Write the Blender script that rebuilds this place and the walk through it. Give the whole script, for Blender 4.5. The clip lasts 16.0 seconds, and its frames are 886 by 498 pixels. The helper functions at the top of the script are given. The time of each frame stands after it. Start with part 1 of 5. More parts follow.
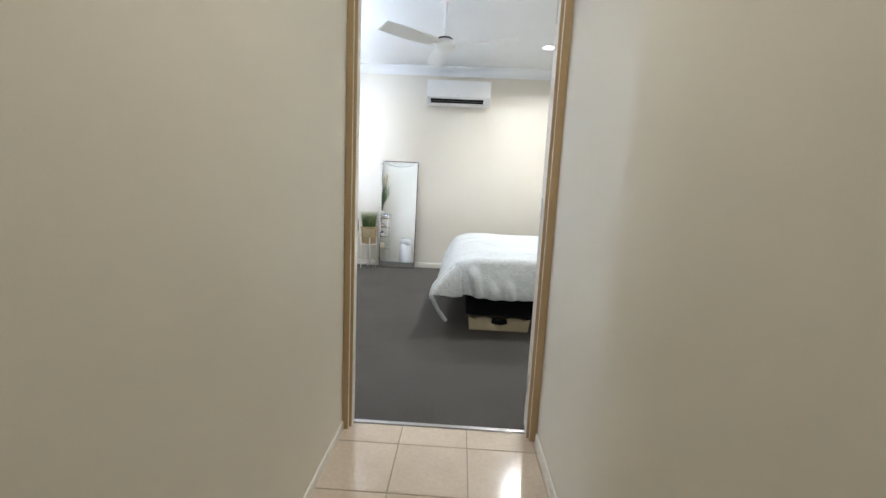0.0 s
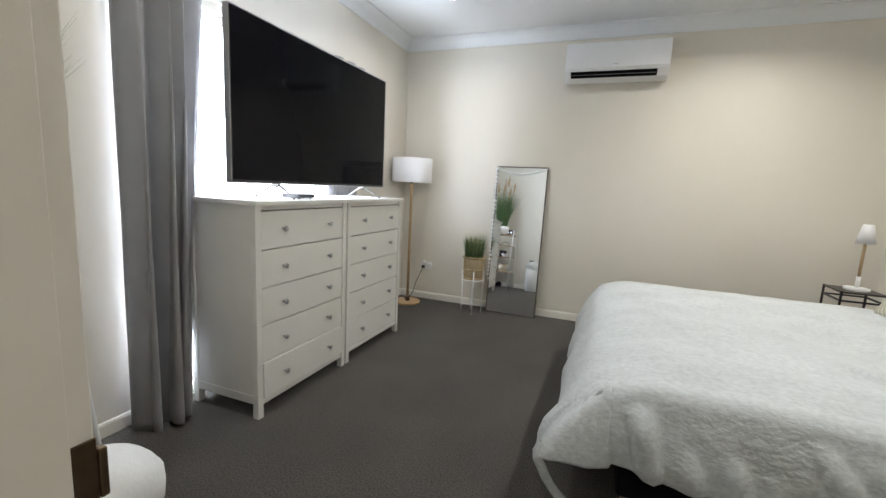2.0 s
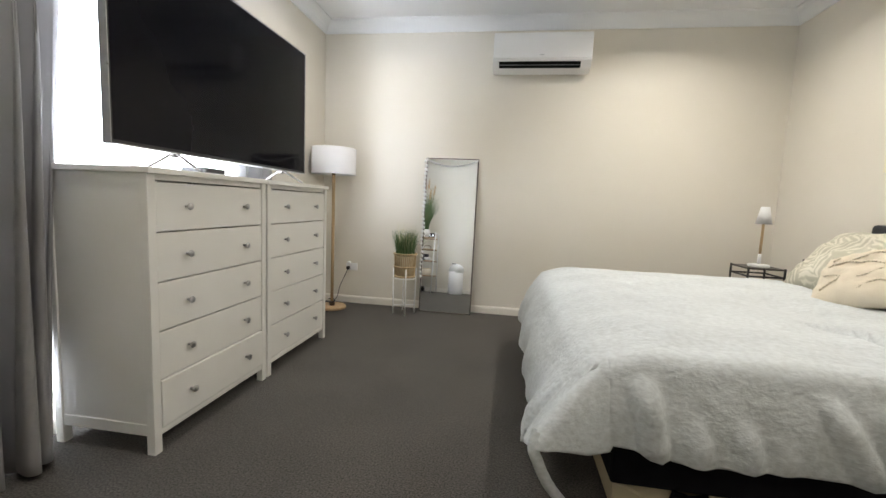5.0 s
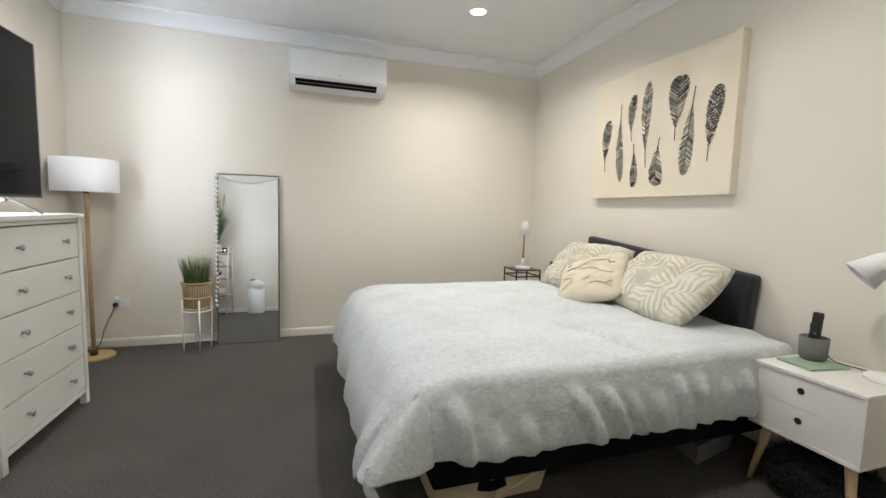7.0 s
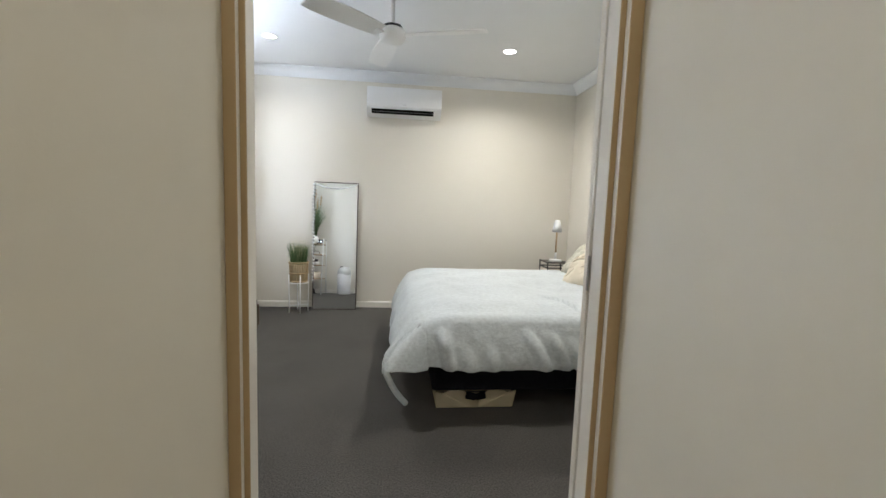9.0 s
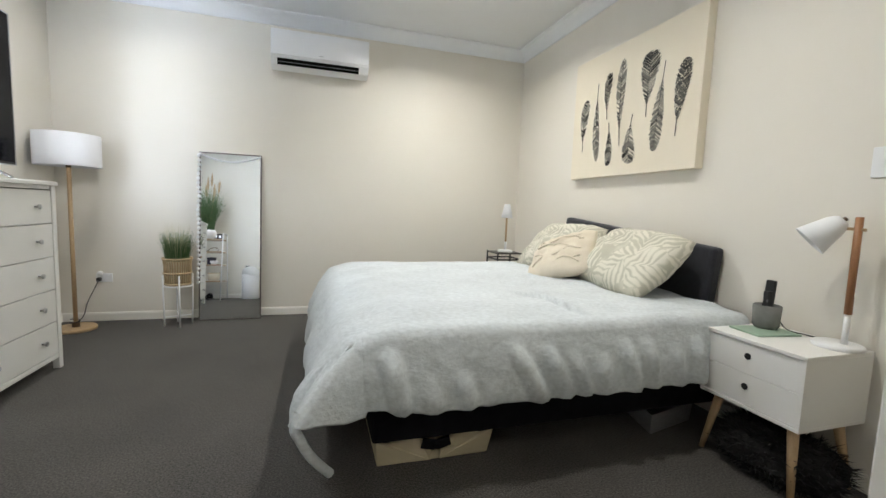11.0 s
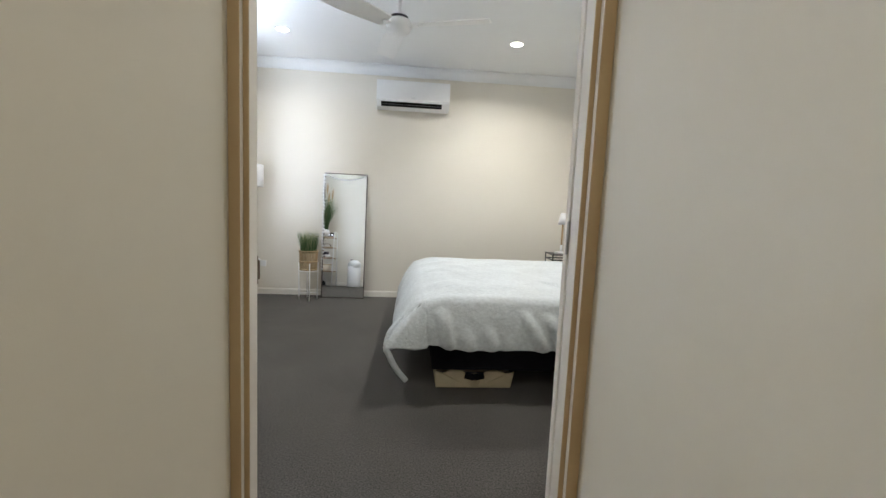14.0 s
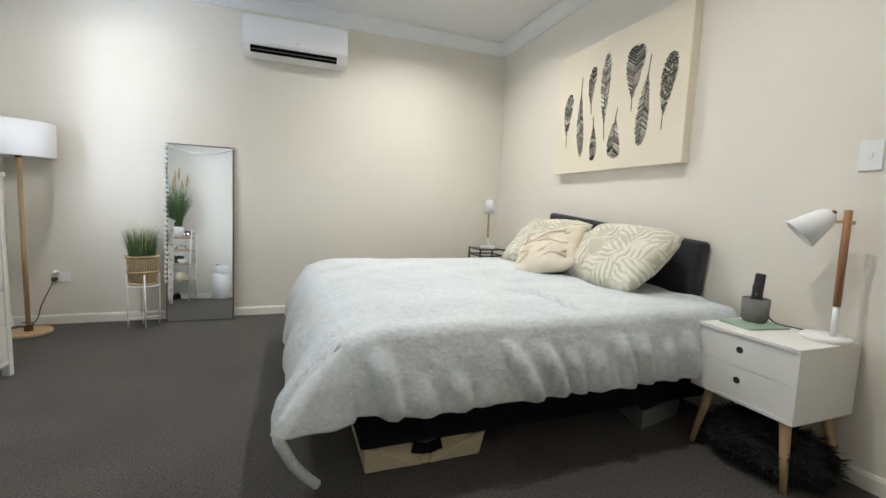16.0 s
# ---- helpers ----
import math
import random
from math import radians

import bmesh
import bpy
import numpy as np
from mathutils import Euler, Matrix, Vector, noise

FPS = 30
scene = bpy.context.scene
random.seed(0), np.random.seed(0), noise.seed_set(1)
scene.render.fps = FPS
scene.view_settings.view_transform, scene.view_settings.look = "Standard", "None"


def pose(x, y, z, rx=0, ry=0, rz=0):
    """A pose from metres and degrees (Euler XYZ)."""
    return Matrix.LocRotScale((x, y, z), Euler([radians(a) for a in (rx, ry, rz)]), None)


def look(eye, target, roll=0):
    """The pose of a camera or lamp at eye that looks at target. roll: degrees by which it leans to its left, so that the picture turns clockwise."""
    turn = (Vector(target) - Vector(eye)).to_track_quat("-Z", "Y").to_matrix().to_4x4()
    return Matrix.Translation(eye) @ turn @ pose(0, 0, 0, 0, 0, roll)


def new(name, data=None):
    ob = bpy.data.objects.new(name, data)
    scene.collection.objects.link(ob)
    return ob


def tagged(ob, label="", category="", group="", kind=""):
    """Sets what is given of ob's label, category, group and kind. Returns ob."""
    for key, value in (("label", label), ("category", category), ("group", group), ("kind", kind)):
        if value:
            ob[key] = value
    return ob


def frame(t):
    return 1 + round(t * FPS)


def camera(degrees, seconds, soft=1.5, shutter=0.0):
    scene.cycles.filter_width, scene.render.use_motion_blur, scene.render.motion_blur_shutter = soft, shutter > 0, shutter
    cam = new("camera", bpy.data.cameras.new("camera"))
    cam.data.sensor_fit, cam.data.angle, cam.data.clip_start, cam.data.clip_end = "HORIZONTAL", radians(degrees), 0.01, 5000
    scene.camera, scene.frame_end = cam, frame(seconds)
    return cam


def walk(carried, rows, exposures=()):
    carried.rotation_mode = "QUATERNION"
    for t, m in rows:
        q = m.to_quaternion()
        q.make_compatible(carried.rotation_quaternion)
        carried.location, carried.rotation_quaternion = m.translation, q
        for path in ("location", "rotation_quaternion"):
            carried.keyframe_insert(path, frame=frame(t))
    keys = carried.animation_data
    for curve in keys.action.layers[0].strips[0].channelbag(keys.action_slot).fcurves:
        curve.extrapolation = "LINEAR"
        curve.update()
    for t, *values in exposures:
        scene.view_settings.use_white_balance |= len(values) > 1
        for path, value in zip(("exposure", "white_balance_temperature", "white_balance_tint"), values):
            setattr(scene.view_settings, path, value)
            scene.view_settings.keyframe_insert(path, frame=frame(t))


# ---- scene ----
cam = camera(93.2, 16.0)
EXPOSURES = [(0.0, 0.80, 6150, 9), (0.5, 0.76, 6150, 7), (1.0, 0.52, 6250, 8), (1.5, 0.34, 6300, 8), (2.0, 0.20, 6550, 9), (3.5, 0.10, 7000, 10), (5.0, 0.37, 6900, 10), (7.5, 0.38, 6600, 10), (8.5, 0.36, 6500, 9), (11.0, 0.42, 6400, 8), (13.0, 0.40, 6400, 9), (14.0, 0.44, 6400, 9), (15.0, 0.48, 6400, 9), (16.0, 0.42, 6400, 8)]
PATH = [
    (0, (0.178, -0.198, 1.122), (0.113, 1.78, 0.831), 2.7),
    (0.5, (0.2, 0.251, 1.141), (0.044, 2.224, 0.85), 2.7),
    (1, (0.226, 0.756, 1.145), (-0.072, 2.714, 0.86), 2.7),
    (1.5, (0.162, 1.146, 1.16), (-0.323, 3.065, 0.871), 2.7),
    (2, (0.142, 1.454, 1.216), (-0.561, 3.303, 0.921), 2.9),
    (2.5, (0.101, 1.713, 1.366), (-0.791, 3.478, 1.066), 3.0),
    (3, (0.114, 1.778, 1.482), (-0.899, 3.478, 1.189), 2.9),
    (3.5, (0.075, 1.832, 1.377), (-0.949, 3.528, 1.099), 2.9),
    (4, (0.025, 1.818, 1.139), (-0.864, 3.59, 0.88), 3.1),
    (4.5, (-0.06, 1.728, 1.012), (-0.706, 3.607, 0.776), 2.8),
    (5, (-0.095, 1.634, 1.016), (-0.395, 3.6, 0.803), 2.5),
    (5.2, (-0.085, 1.626, 1.034), (-0.228, 3.61, 0.828), 1.9),
    (7.3, (-0.167, 1.555, 1.183), (0.465, 3.445, 1.002), 1.7),
    (7.5, (-0.102, 1.482, 1.143), (0.451, 3.396, 0.974), 1.6),
    (8, (0.039, 1.165, 1.171), (0.414, 3.122, 1.0), 1.8),
    (8.5, (0.08, 0.768, 1.193), (0.331, 2.744, 1.013), 2.0),
    (8.7, (0.059, 0.622, 1.218), (0.273, 2.601, 1.026), 2.0),
    (10.8, (0.041, 1.422, 1.018), (0.564, 3.342, 0.818), 2.2),
    (11, (0.069, 1.477, 1.035), (0.651, 3.381, 0.844), 2.2),
    (11.5, (0.093, 1.536, 1.023), (0.746, 3.418, 0.84), 2.0),
    (12, (0.072, 1.44, 1.082), (0.707, 3.328, 0.905), 2.0),
    (12.5, (0.085, 1.109, 1.15), (0.604, 3.032, 0.971), 2.1),
    (13, (0.099, 0.825, 1.124), (0.479, 2.78, 0.947), 2.3),
    (13.5, (0.089, 0.555, 1.134), (0.325, 2.531, 0.942), 2.4),
    (14, (0.114, 0.565, 1.122), (0.276, 2.547, 0.917), 2.6),
    (14.5, (0.087, 0.774, 1.107), (0.245, 2.756, 0.887), 2.5),
    (15, (0.034, 1.069, 1.091), (0.289, 3.041, 0.876), 2.4),
    (15.5, (0.018, 1.33, 1.058), (0.49, 3.262, 0.846), 2.6),
    (16, (0.036, 1.571, 1.012), (0.73, 3.436, 0.815), 2.3),
]
walk(cam, [(t, look(eye, target, roll)) for t, eye, target, roll in PATH], EXPOSURES)

# ---- world, light, exposure ----
world = bpy.data.worlds.new("world")
scene.world = world
world.use_nodes = True
wn = world.node_tree
sky = wn.nodes.new("ShaderNodeTexSky")
sky.sky_type, sky.sun_disc = "NISHITA", False
sky.sun_elevation, sky.sun_rotation = radians(48), radians(80)
wn.links.new(sky.outputs[0], wn.nodes["Background"].inputs[0])
wn.nodes["Background"].inputs[1].default_value = 0.12

# plan of the place, in metres
XL, XR, YF, YB, ZC = -1.905, 2.125, 1.672, 5.565, 2.665     # bedroom
CL, CR, CY, CB = -0.306, 0.584, 1.573, -2.2                  # corridor
DL, DR, DH = -0.268, 0.541, 2.09                             # clear door opening
WY0, WY1, WZ0, WZ1 = 2.70, 4.30, 0.22, 2.08                             # window in the west wall


def lamp(name, kind, m, power, colour, **kw):
    d = bpy.data.lights.new(name, kind)
    d.energy, d.color = power, colour
    for k, v in kw.items():
        if k == "size":
            d.shape, d.size = "DISK", v
        elif k == "rect":
            d.shape, d.size, d.size_y = "RECTANGLE", v[0], v[1]
        elif k == "spread":
            d.spread = v
    ob = new(name, d)
    ob.matrix_world = m
    return ob


DOWNLIGHTS = [(-1.115, 4.695, 5.4), (1.055, 4.625, 15.0), (-1.115, 2.70, 5.0), (1.055, 2.83, 10.0)]
for x, y, watts in DOWNLIGHTS:
    lamp("downlight_lamp", "AREA", pose(x, y, ZC - 0.012), watts, (1.0, 0.965, 0.90), size=0.10, spread=radians(150))
# unseen light added to fill the corridor walls, its place assumed
lamp("corridor_fill_lamp", "AREA", pose(0.14, 0.35, ZC - 0.012), 5.4, (1.0, 0.935, 0.82), size=0.085, spread=radians(165))
lamp("window_daylight", "AREA", pose(XL - 0.17, (WY0 + WY1) / 2, (WZ0 + WZ1) / 2, 0, -90, 0), 175.0, (0.76, 0.85, 1.0), rect=(WZ1 - WZ0 + 0.1, WY1 - WY0 + 0.1))


# ---- materials ----
def nodes_of(name):
    m = bpy.data.materials.new(name)
    m.use_nodes = True
    t = m.node_tree
    return m, t, t.nodes, t.links, t.nodes["Principled BSDF"]


def mat(name, a, b=None, scale=6.0, rough=0.6, metal=0.0, spec=0.5, bump=0.0, bscale=120.0, fine=0.0, stretch=(1, 1, 1), sheen=0.0, coat=0.0, vary=0.0):
    """A surface with colour drifting between a and b, finer grain, relief and uneven gloss."""
    m, t, n, l, p = nodes_of(name)
    b = b or tuple(c * 0.88 for c in a)
    co = n.new("ShaderNodeTexCoord")
    mp = n.new("ShaderNodeMapping")
    mp.inputs["Scale"].default_value = stretch
    l.new(co.outputs["Object"], mp.inputs[0])
    n1 = n.new("ShaderNodeTexNoise")
    n1.inputs["Scale"].default_value, n1.inputs["Detail"].default_value = scale, 6
    l.new(mp.outputs[0], n1.inputs[0])
    mix = n.new("ShaderNodeMixRGB")
    mix.inputs[1].default_value, mix.inputs[2].default_value = (*a, 1), (*b, 1)
    ramp = n.new("ShaderNodeMapRange")
    ramp.inputs[1].default_value, ramp.inputs[2].default_value = 0.3, 0.7
    l.new(n1.outputs[0], ramp.inputs[0])
    l.new(ramp.outputs[0], mix.inputs[0])
    out = mix.outputs[0]
    n2 = n.new("ShaderNodeTexNoise")
    n2.inputs["Scale"].default_value, n2.inputs["Detail"].default_value = bscale, 4
    l.new(mp.outputs[0], n2.inputs[0])
    if fine:
        hs = n.new("ShaderNodeHueSaturation")
        mr = n.new("ShaderNodeMapRange")
        mr.inputs[1].default_value, mr.inputs[2].default_value = 0.3, 0.7
        mr.inputs[3].default_value, mr.inputs[4].default_value = 1 - fine, 1 + fine
        l.new(n2.outputs[0], mr.inputs[0])
        l.new(mr.outputs[0], hs.inputs["Value"])
        l.new(out, hs.inputs["Color"])
        out = hs.outputs[0]
    if vary:
        oi = n.new("ShaderNodeObjectInfo")
        hv = n.new("ShaderNodeHueSaturation")
        mv = n.new("ShaderNodeMapRange")
        mv.inputs[3].default_value, mv.inputs[4].default_value = 1 - vary, 1 + vary
        l.new(oi.outputs["Random"], mv.inputs[0])
        l.new(mv.outputs[0], hv.inputs["Value"])
        l.new(out, hv.inputs["Color"])
        out = hv.outputs[0]
    l.new(out, p.inputs["Base Color"])
    rr = n.new("ShaderNodeMapRange")
    rr.inputs[3].default_value, rr.inputs[4].default_value = max(rough - 0.07, 0.02), min(rough + 0.07, 1)
    l.new(n1.outputs[0], rr.inputs[0])
    l.new(rr.outputs[0], p.inputs["Roughness"])
    p.inputs["Metallic"].default_value = metal
    p.inputs["Specular IOR Level"].default_value = spec
    p.inputs["Sheen Weight"].default_value = sheen
    p.inputs["Coat Weight"].default_value = coat
    if bump:
        bp = n.new("ShaderNodeBump")
        bp.inputs["Strength"].default_value, bp.inputs["Distance"].default_value = bump, 0.004
        l.new(n2.outputs[0], bp.inputs["Height"])
        l.new(bp.outputs[0], p.inputs["Normal"])
    return m


def glow(name, colour, power):
    m, t, n, l, p = nodes_of(name)
    p.inputs["Base Color"].default_value = (*colour, 1)
    p.inputs["Emission Color"].default_value = (*colour, 1)
    p.inputs["Emission Strength"].default_value = power
    return m


M_WALL = mat("wall paint cream", (0.755, 0.715, 0.64), (0.725, 0.685, 0.61), 1.3, 0.62, bump=0.08, bscale=260)
M_HALL = mat("corridor paint cream", (0.72, 0.685, 0.60), (0.67, 0.635, 0.55), 1.1, 0.55, bump=0.05, bscale=260)
M_CEIL = mat("ceiling paint white", (0.80, 0.81, 0.82), (0.77, 0.78, 0.79), 1.2, 0.7, bump=0.08, bscale=200)
M_TRIM = mat("trim gloss paint white", (0.79, 0.76, 0.70), (0.77, 0.74, 0.68), 3, 0.40, bump=0.03, bscale=140)
M_TAN = mat("trim gloss tan", (0.47, 0.345, 0.19), (0.42, 0.30, 0.165), 3, 0.3, bump=0.06, bscale=90)
M_CARPET = mat("carpet charcoal", (0.066, 0.059, 0.053), (0.050, 0.045, 0.041), 2.2, 0.95, bump=1.0, bscale=140, fine=0.85, sheen=0.1)
M_TILE = mat("floor tile beige", (0.62, 0.53, 0.43), (0.54, 0.45, 0.36), 5, 0.16, bump=0.03, bscale=60, fine=0.05, vary=0.05)
M_GROUT = mat("grout", (0.32, 0.27, 0.22), None, 20, 0.9, bump=0.3)
M_WHITE = mat("furniture paint white", (0.80, 0.79, 0.76), (0.77, 0.76, 0.72), 2.5, 0.42, bump=0.04, bscale=80)
M_PLASTIC = mat("plastic white", (0.82, 0.82, 0.82), (0.79, 0.79, 0.79), 3, 0.35)
M_DARK = mat("plastic dark", (0.018, 0.018, 0.02), (0.012, 0.012, 0.014), 8, 0.4)
M_VENT = mat("vent black", (0.004, 0.004, 0.004), (0.006, 0.006, 0.006), 8, 0.9, spec=0.1)
M_SCREEN = mat("screen glass black", (0.005, 0.005, 0.008), (0.004, 0.004, 0.006), 2, 0.08, spec=0.10)
M_STEEL = mat("brushed steel", (0.55, 0.55, 0.56), (0.45, 0.45, 0.46), 20, 0.3, metal=1.0)
M_GUN = mat("dark satin metal", (0.20, 0.18, 0.165), (0.15, 0.135, 0.125), 20, 0.38, metal=0.8)
M_BOX = mat("tub plastic pale grey", (0.27, 0.27, 0.28), (0.22, 0.22, 0.23), 7, 0.45)
M_BRASS = mat("aged bronze", (0.17, 0.12, 0.08), (0.12, 0.085, 0.055), 60, 0.4, metal=0.9)
M_WOOD = mat("pale wood", (0.52, 0.36, 0.20), (0.42, 0.28, 0.15), 9, 0.5, bump=0.15, bscale=60, stretch=(4, 4, 0.5), fine=0.08)
M_BOARD = mat("oak board", (0.50, 0.38, 0.25), (0.40, 0.29, 0.18), 9, 0.55, bump=0.12, bscale=70, stretch=(0.6, 6, 6), fine=0.08)
M_BLANKET = mat("fleece grey white", (0.61, 0.65, 0.67), (0.53, 0.565, 0.585), 4.5, 0.95, bump=0.9, bscale=58, fine=0.10, stretch=(0.8, 1.1, 1.2), sheen=0.08)
M_BLACKF = mat("black fabric", (0.010, 0.010, 0.013), (0.007, 0.007, 0.009), 20, 0.9, spec=0.1, bump=0.3, bscale=300)
M_NAVY = mat("navy upholstery", (0.014, 0.016, 0.026), (0.010, 0.011, 0.018), 25, 0.85, bump=0.4, bscale=400, sheen=0.2)
M_CANVAS = mat("canvas cream", (0.79, 0.72, 0.59), (0.76, 0.69, 0.56), 2, 0.85, bump=0.3, bscale=700, fine=0.03)
M_INK = mat("ink black", (0.012, 0.012, 0.012), (0.045, 0.043, 0.040), 30, 0.8, fine=0.4, bscale=90)
M_INKG = mat("ink grey", (0.34, 0.315, 0.27), (0.15, 0.145, 0.13), 24, 0.8, fine=0.35, bscale=90)
M_CURTAIN = mat("curtain grey", (0.29, 0.285, 0.29), (0.24, 0.235, 0.24), 5, 0.75, bump=0.25, bscale=500, sheen=0.2)
curtain_tree = M_CURTAIN.node_tree
through_light = curtain_tree.nodes.new("ShaderNodeBsdfTranslucent")
through_light.inputs["Color"].default_value = (0.55, 0.55, 0.58, 1)
cloth_mix = curtain_tree.nodes.new("ShaderNodeMixShader")
cloth_mix.inputs[0].default_value = 0.07
curtain_tree.links.new(curtain_tree.nodes["Principled BSDF"].outputs[0], cloth_mix.inputs[1])
curtain_tree.links.new(through_light.outputs[0], cloth_mix.inputs[2])
curtain_tree.links.new(cloth_mix.outputs[0], curtain_tree.nodes["Material Output"].inputs[0])
M_GRASS = mat("artificial grass green", (0.055, 0.12, 0.038), (0.10, 0.17, 0.06), 30, 0.6)
M_SEED = mat("pale seed heads", (0.58, 0.56, 0.34), (0.48, 0.46, 0.26), 30, 0.8)
M_PLUME = mat("pampas plume tan", (0.50, 0.33, 0.18), (0.60, 0.45, 0.28), 30, 0.9, fine=0.2)
M_CERAMIC = mat("ceramic white", (0.80, 0.79, 0.77), (0.76, 0.75, 0.73), 6, 0.3)
M_BAMBOO = mat("bamboo basket", (0.55, 0.42, 0.25), (0.42, 0.30, 0.16), 30, 0.6, fine=0.15)
M_SHADE = mat("lamp shade white", (0.75, 0.75, 0.77), (0.71, 0.71, 0.73), 4, 0.8, bump=0.1, bscale=500)
M_CREAMBOX = mat("box cream card", (0.60, 0.52, 0.36), (0.52, 0.45, 0.30), 9, 0.8)
M_GREEN = mat("notebook green", (0.31, 0.42, 0.32), (0.27, 0.37, 0.28), 9, 0.5)
M_FELT = mat("felt grey", (0.20, 0.20, 0.19), (0.16, 0.16, 0.15), 30, 0.9, bump=0.4, bscale=300)
M_CUSH = mat("cushion cream", (0.70, 0.63, 0.51), (0.65, 0.575, 0.455), 12, 0.9, bump=0.4, bscale=160)
M_FLUFF = mat("fluffy throw pale", (0.74, 0.75, 0.75), (0.68, 0.69, 0.69), 9, 0.95, bump=0.9, bscale=90, sheen=0.5)
M_TUB = mat("grey plastic tub", (0.16, 0.16, 0.17), (0.13, 0.13, 0.14), 7, 0.4)
M_LED = glow("downlight diffuser", (1.0, 0.95, 0.86), 14.0)
M_SHAG = mat("black shaggy fur", (0.012, 0.011, 0.012), (0.006, 0.006, 0.006), 40, 0.95, bump=1.0, bscale=120)
M_GRASS2 = mat("lawn outside", (0.07, 0.11, 0.035), (0.10, 0.13, 0.05), 3, 0.9)

m, t, n, l, p = nodes_of("mirror silver")
p.inputs["Base Color"].default_value, p.inputs["Metallic"].default_value, p.inputs["Roughness"].default_value = (0.82, 0.85, 0.86, 1), 1.0, 0.015
M_MIRROR = m
m, t, n, l, p = nodes_of("clear glass")
p.inputs["Base Color"].default_value, p.inputs["Roughness"].default_value = (1, 1, 1, 1), 0.0
p.inputs["Transmission Weight"].default_value, p.inputs["IOR"].default_value = 1.0, 1.05
M_GLASS = m

# leaf print of the pillows: pale sage palm fronds on cream, one frond to each cell
m, t, n, l, p = nodes_of("pillow leaf print")


def calc(op, a, b=0.0):
    q = n.new("ShaderNodeMath")
    q.operation = op
    for k, v in enumerate((a, b)):
        if isinstance(v, (int, float)):
            q.inputs[k].default_value = v
        else:
            l.new(v, q.inputs[k])
    return q.outputs[0]


co = n.new("ShaderNodeTexCoord")
wob = n.new("ShaderNodeTexNoise")
wob.inputs["Scale"].default_value, wob.inputs["Detail"].default_value = 9, 2
l.new(co.outputs["Object"], wob.inputs[0])
warp = n.new("ShaderNodeVectorMath")
warp.operation = "MULTIPLY_ADD"
warp.inputs[1].default_value = (0.06, 0.06, 0.0)
l.new(wob.outputs["Color"], warp.inputs[0])
l.new(co.outputs["Object"], warp.inputs[2])
vo = n.new("ShaderNodeTexVoronoi")
vo.voronoi_dimensions = "2D"
vo.inputs["Scale"].default_value = 4.6
l.new(warp.outputs[0], vo.inputs["Vector"])
off = n.new("ShaderNodeVectorMath")
off.operation = "SUBTRACT"
l.new(warp.outputs[0], off.inputs[0])
l.new(vo.outputs["Position"], off.inputs[1])
vr = n.new("ShaderNodeVectorRotate")
vr.rotation_type = "Z_AXIS"
l.new(off.outputs[0], vr.inputs["Vector"])
l.new(calc("MULTIPLY", vo.outputs["Color"], 6.28), vr.inputs["Angle"])
xyz = n.new("ShaderNodeSeparateXYZ")
l.new(vr.outputs[0], xyz.inputs[0])
across = calc("ABSOLUTE", xyz.outputs[1])
ph_ = calc("ADD", calc("MULTIPLY", xyz.outputs[0], 150.0), calc("MULTIPLY", calc("POWER", across, 0.8), -95.0))
edge_ = calc("MULTIPLY", calc("LESS_THAN", across, calc("ADD", 0.055, calc("MULTIPLY", wob.outputs[0], 0.09))), calc("ADD", calc("SINE", ph_), 0.6))
leaf = calc("ADD", calc("SUBTRACT", edge_, 0.5), calc("MULTIPLY", calc("SUBTRACT", wob.outputs[0], 0.5), 4.4))
cr = n.new("ShaderNodeValToRGB")
cr.color_ramp.elements[0].position, cr.color_ramp.elements[0].color = 0.22, (0.47, 0.455, 0.365, 1)
cr.color_ramp.elements[1].position, cr.color_ramp.elements[1].color = 0.80, (0.67, 0.64, 0.545, 1)
l.new(calc("ADD", calc("MULTIPLY", leaf, 0.5), 0.5), cr.inputs[0])
l.new(cr.outputs[0], p.inputs["Base Color"])
p.inputs["Roughness"].default_value = 0.85
wvn = n.new("ShaderNodeTexNoise")
wvn.inputs["Scale"].default_value = 380
l.new(co.outputs["Object"], wvn.inputs[0])
bpn = n.new("ShaderNodeBump")
bpn.inputs["Strength"].default_value, bpn.inputs["Distance"].default_value = 0.3, 0.002
l.new(wvn.outputs[0], bpn.inputs["Height"])
l.new(bpn.outputs[0], p.inputs["Normal"])
M_PILLOW = m


# ---- builders ----
def obj_from(name, bm, material, smooth=False):
    me = bpy.data.meshes.new(name)
    bmesh.ops.recalc_face_normals(bm, faces=bm.faces)
    bm.to_mesh(me)
    bm.free()
    me.materials.append(material)
    if smooth:
        for f in me.polygons:
            f.use_smooth = True
    return new(name, me)


def part(name, bm, material, parent, label="", smooth=False):
    ob = obj_from(name, bm, material, smooth)
    ob.parent = parent
    if label:
        ob["label"] = label
    return ob


def thing(name, label, category, at=(0, 0, 0), rz=0.0, group="", kind=""):
    ob = new(name)
    ob.empty_display_size = 0.05
    ob.matrix_world = pose(*at, 0, 0, rz)
    return tagged(ob, label, category, group, kind)


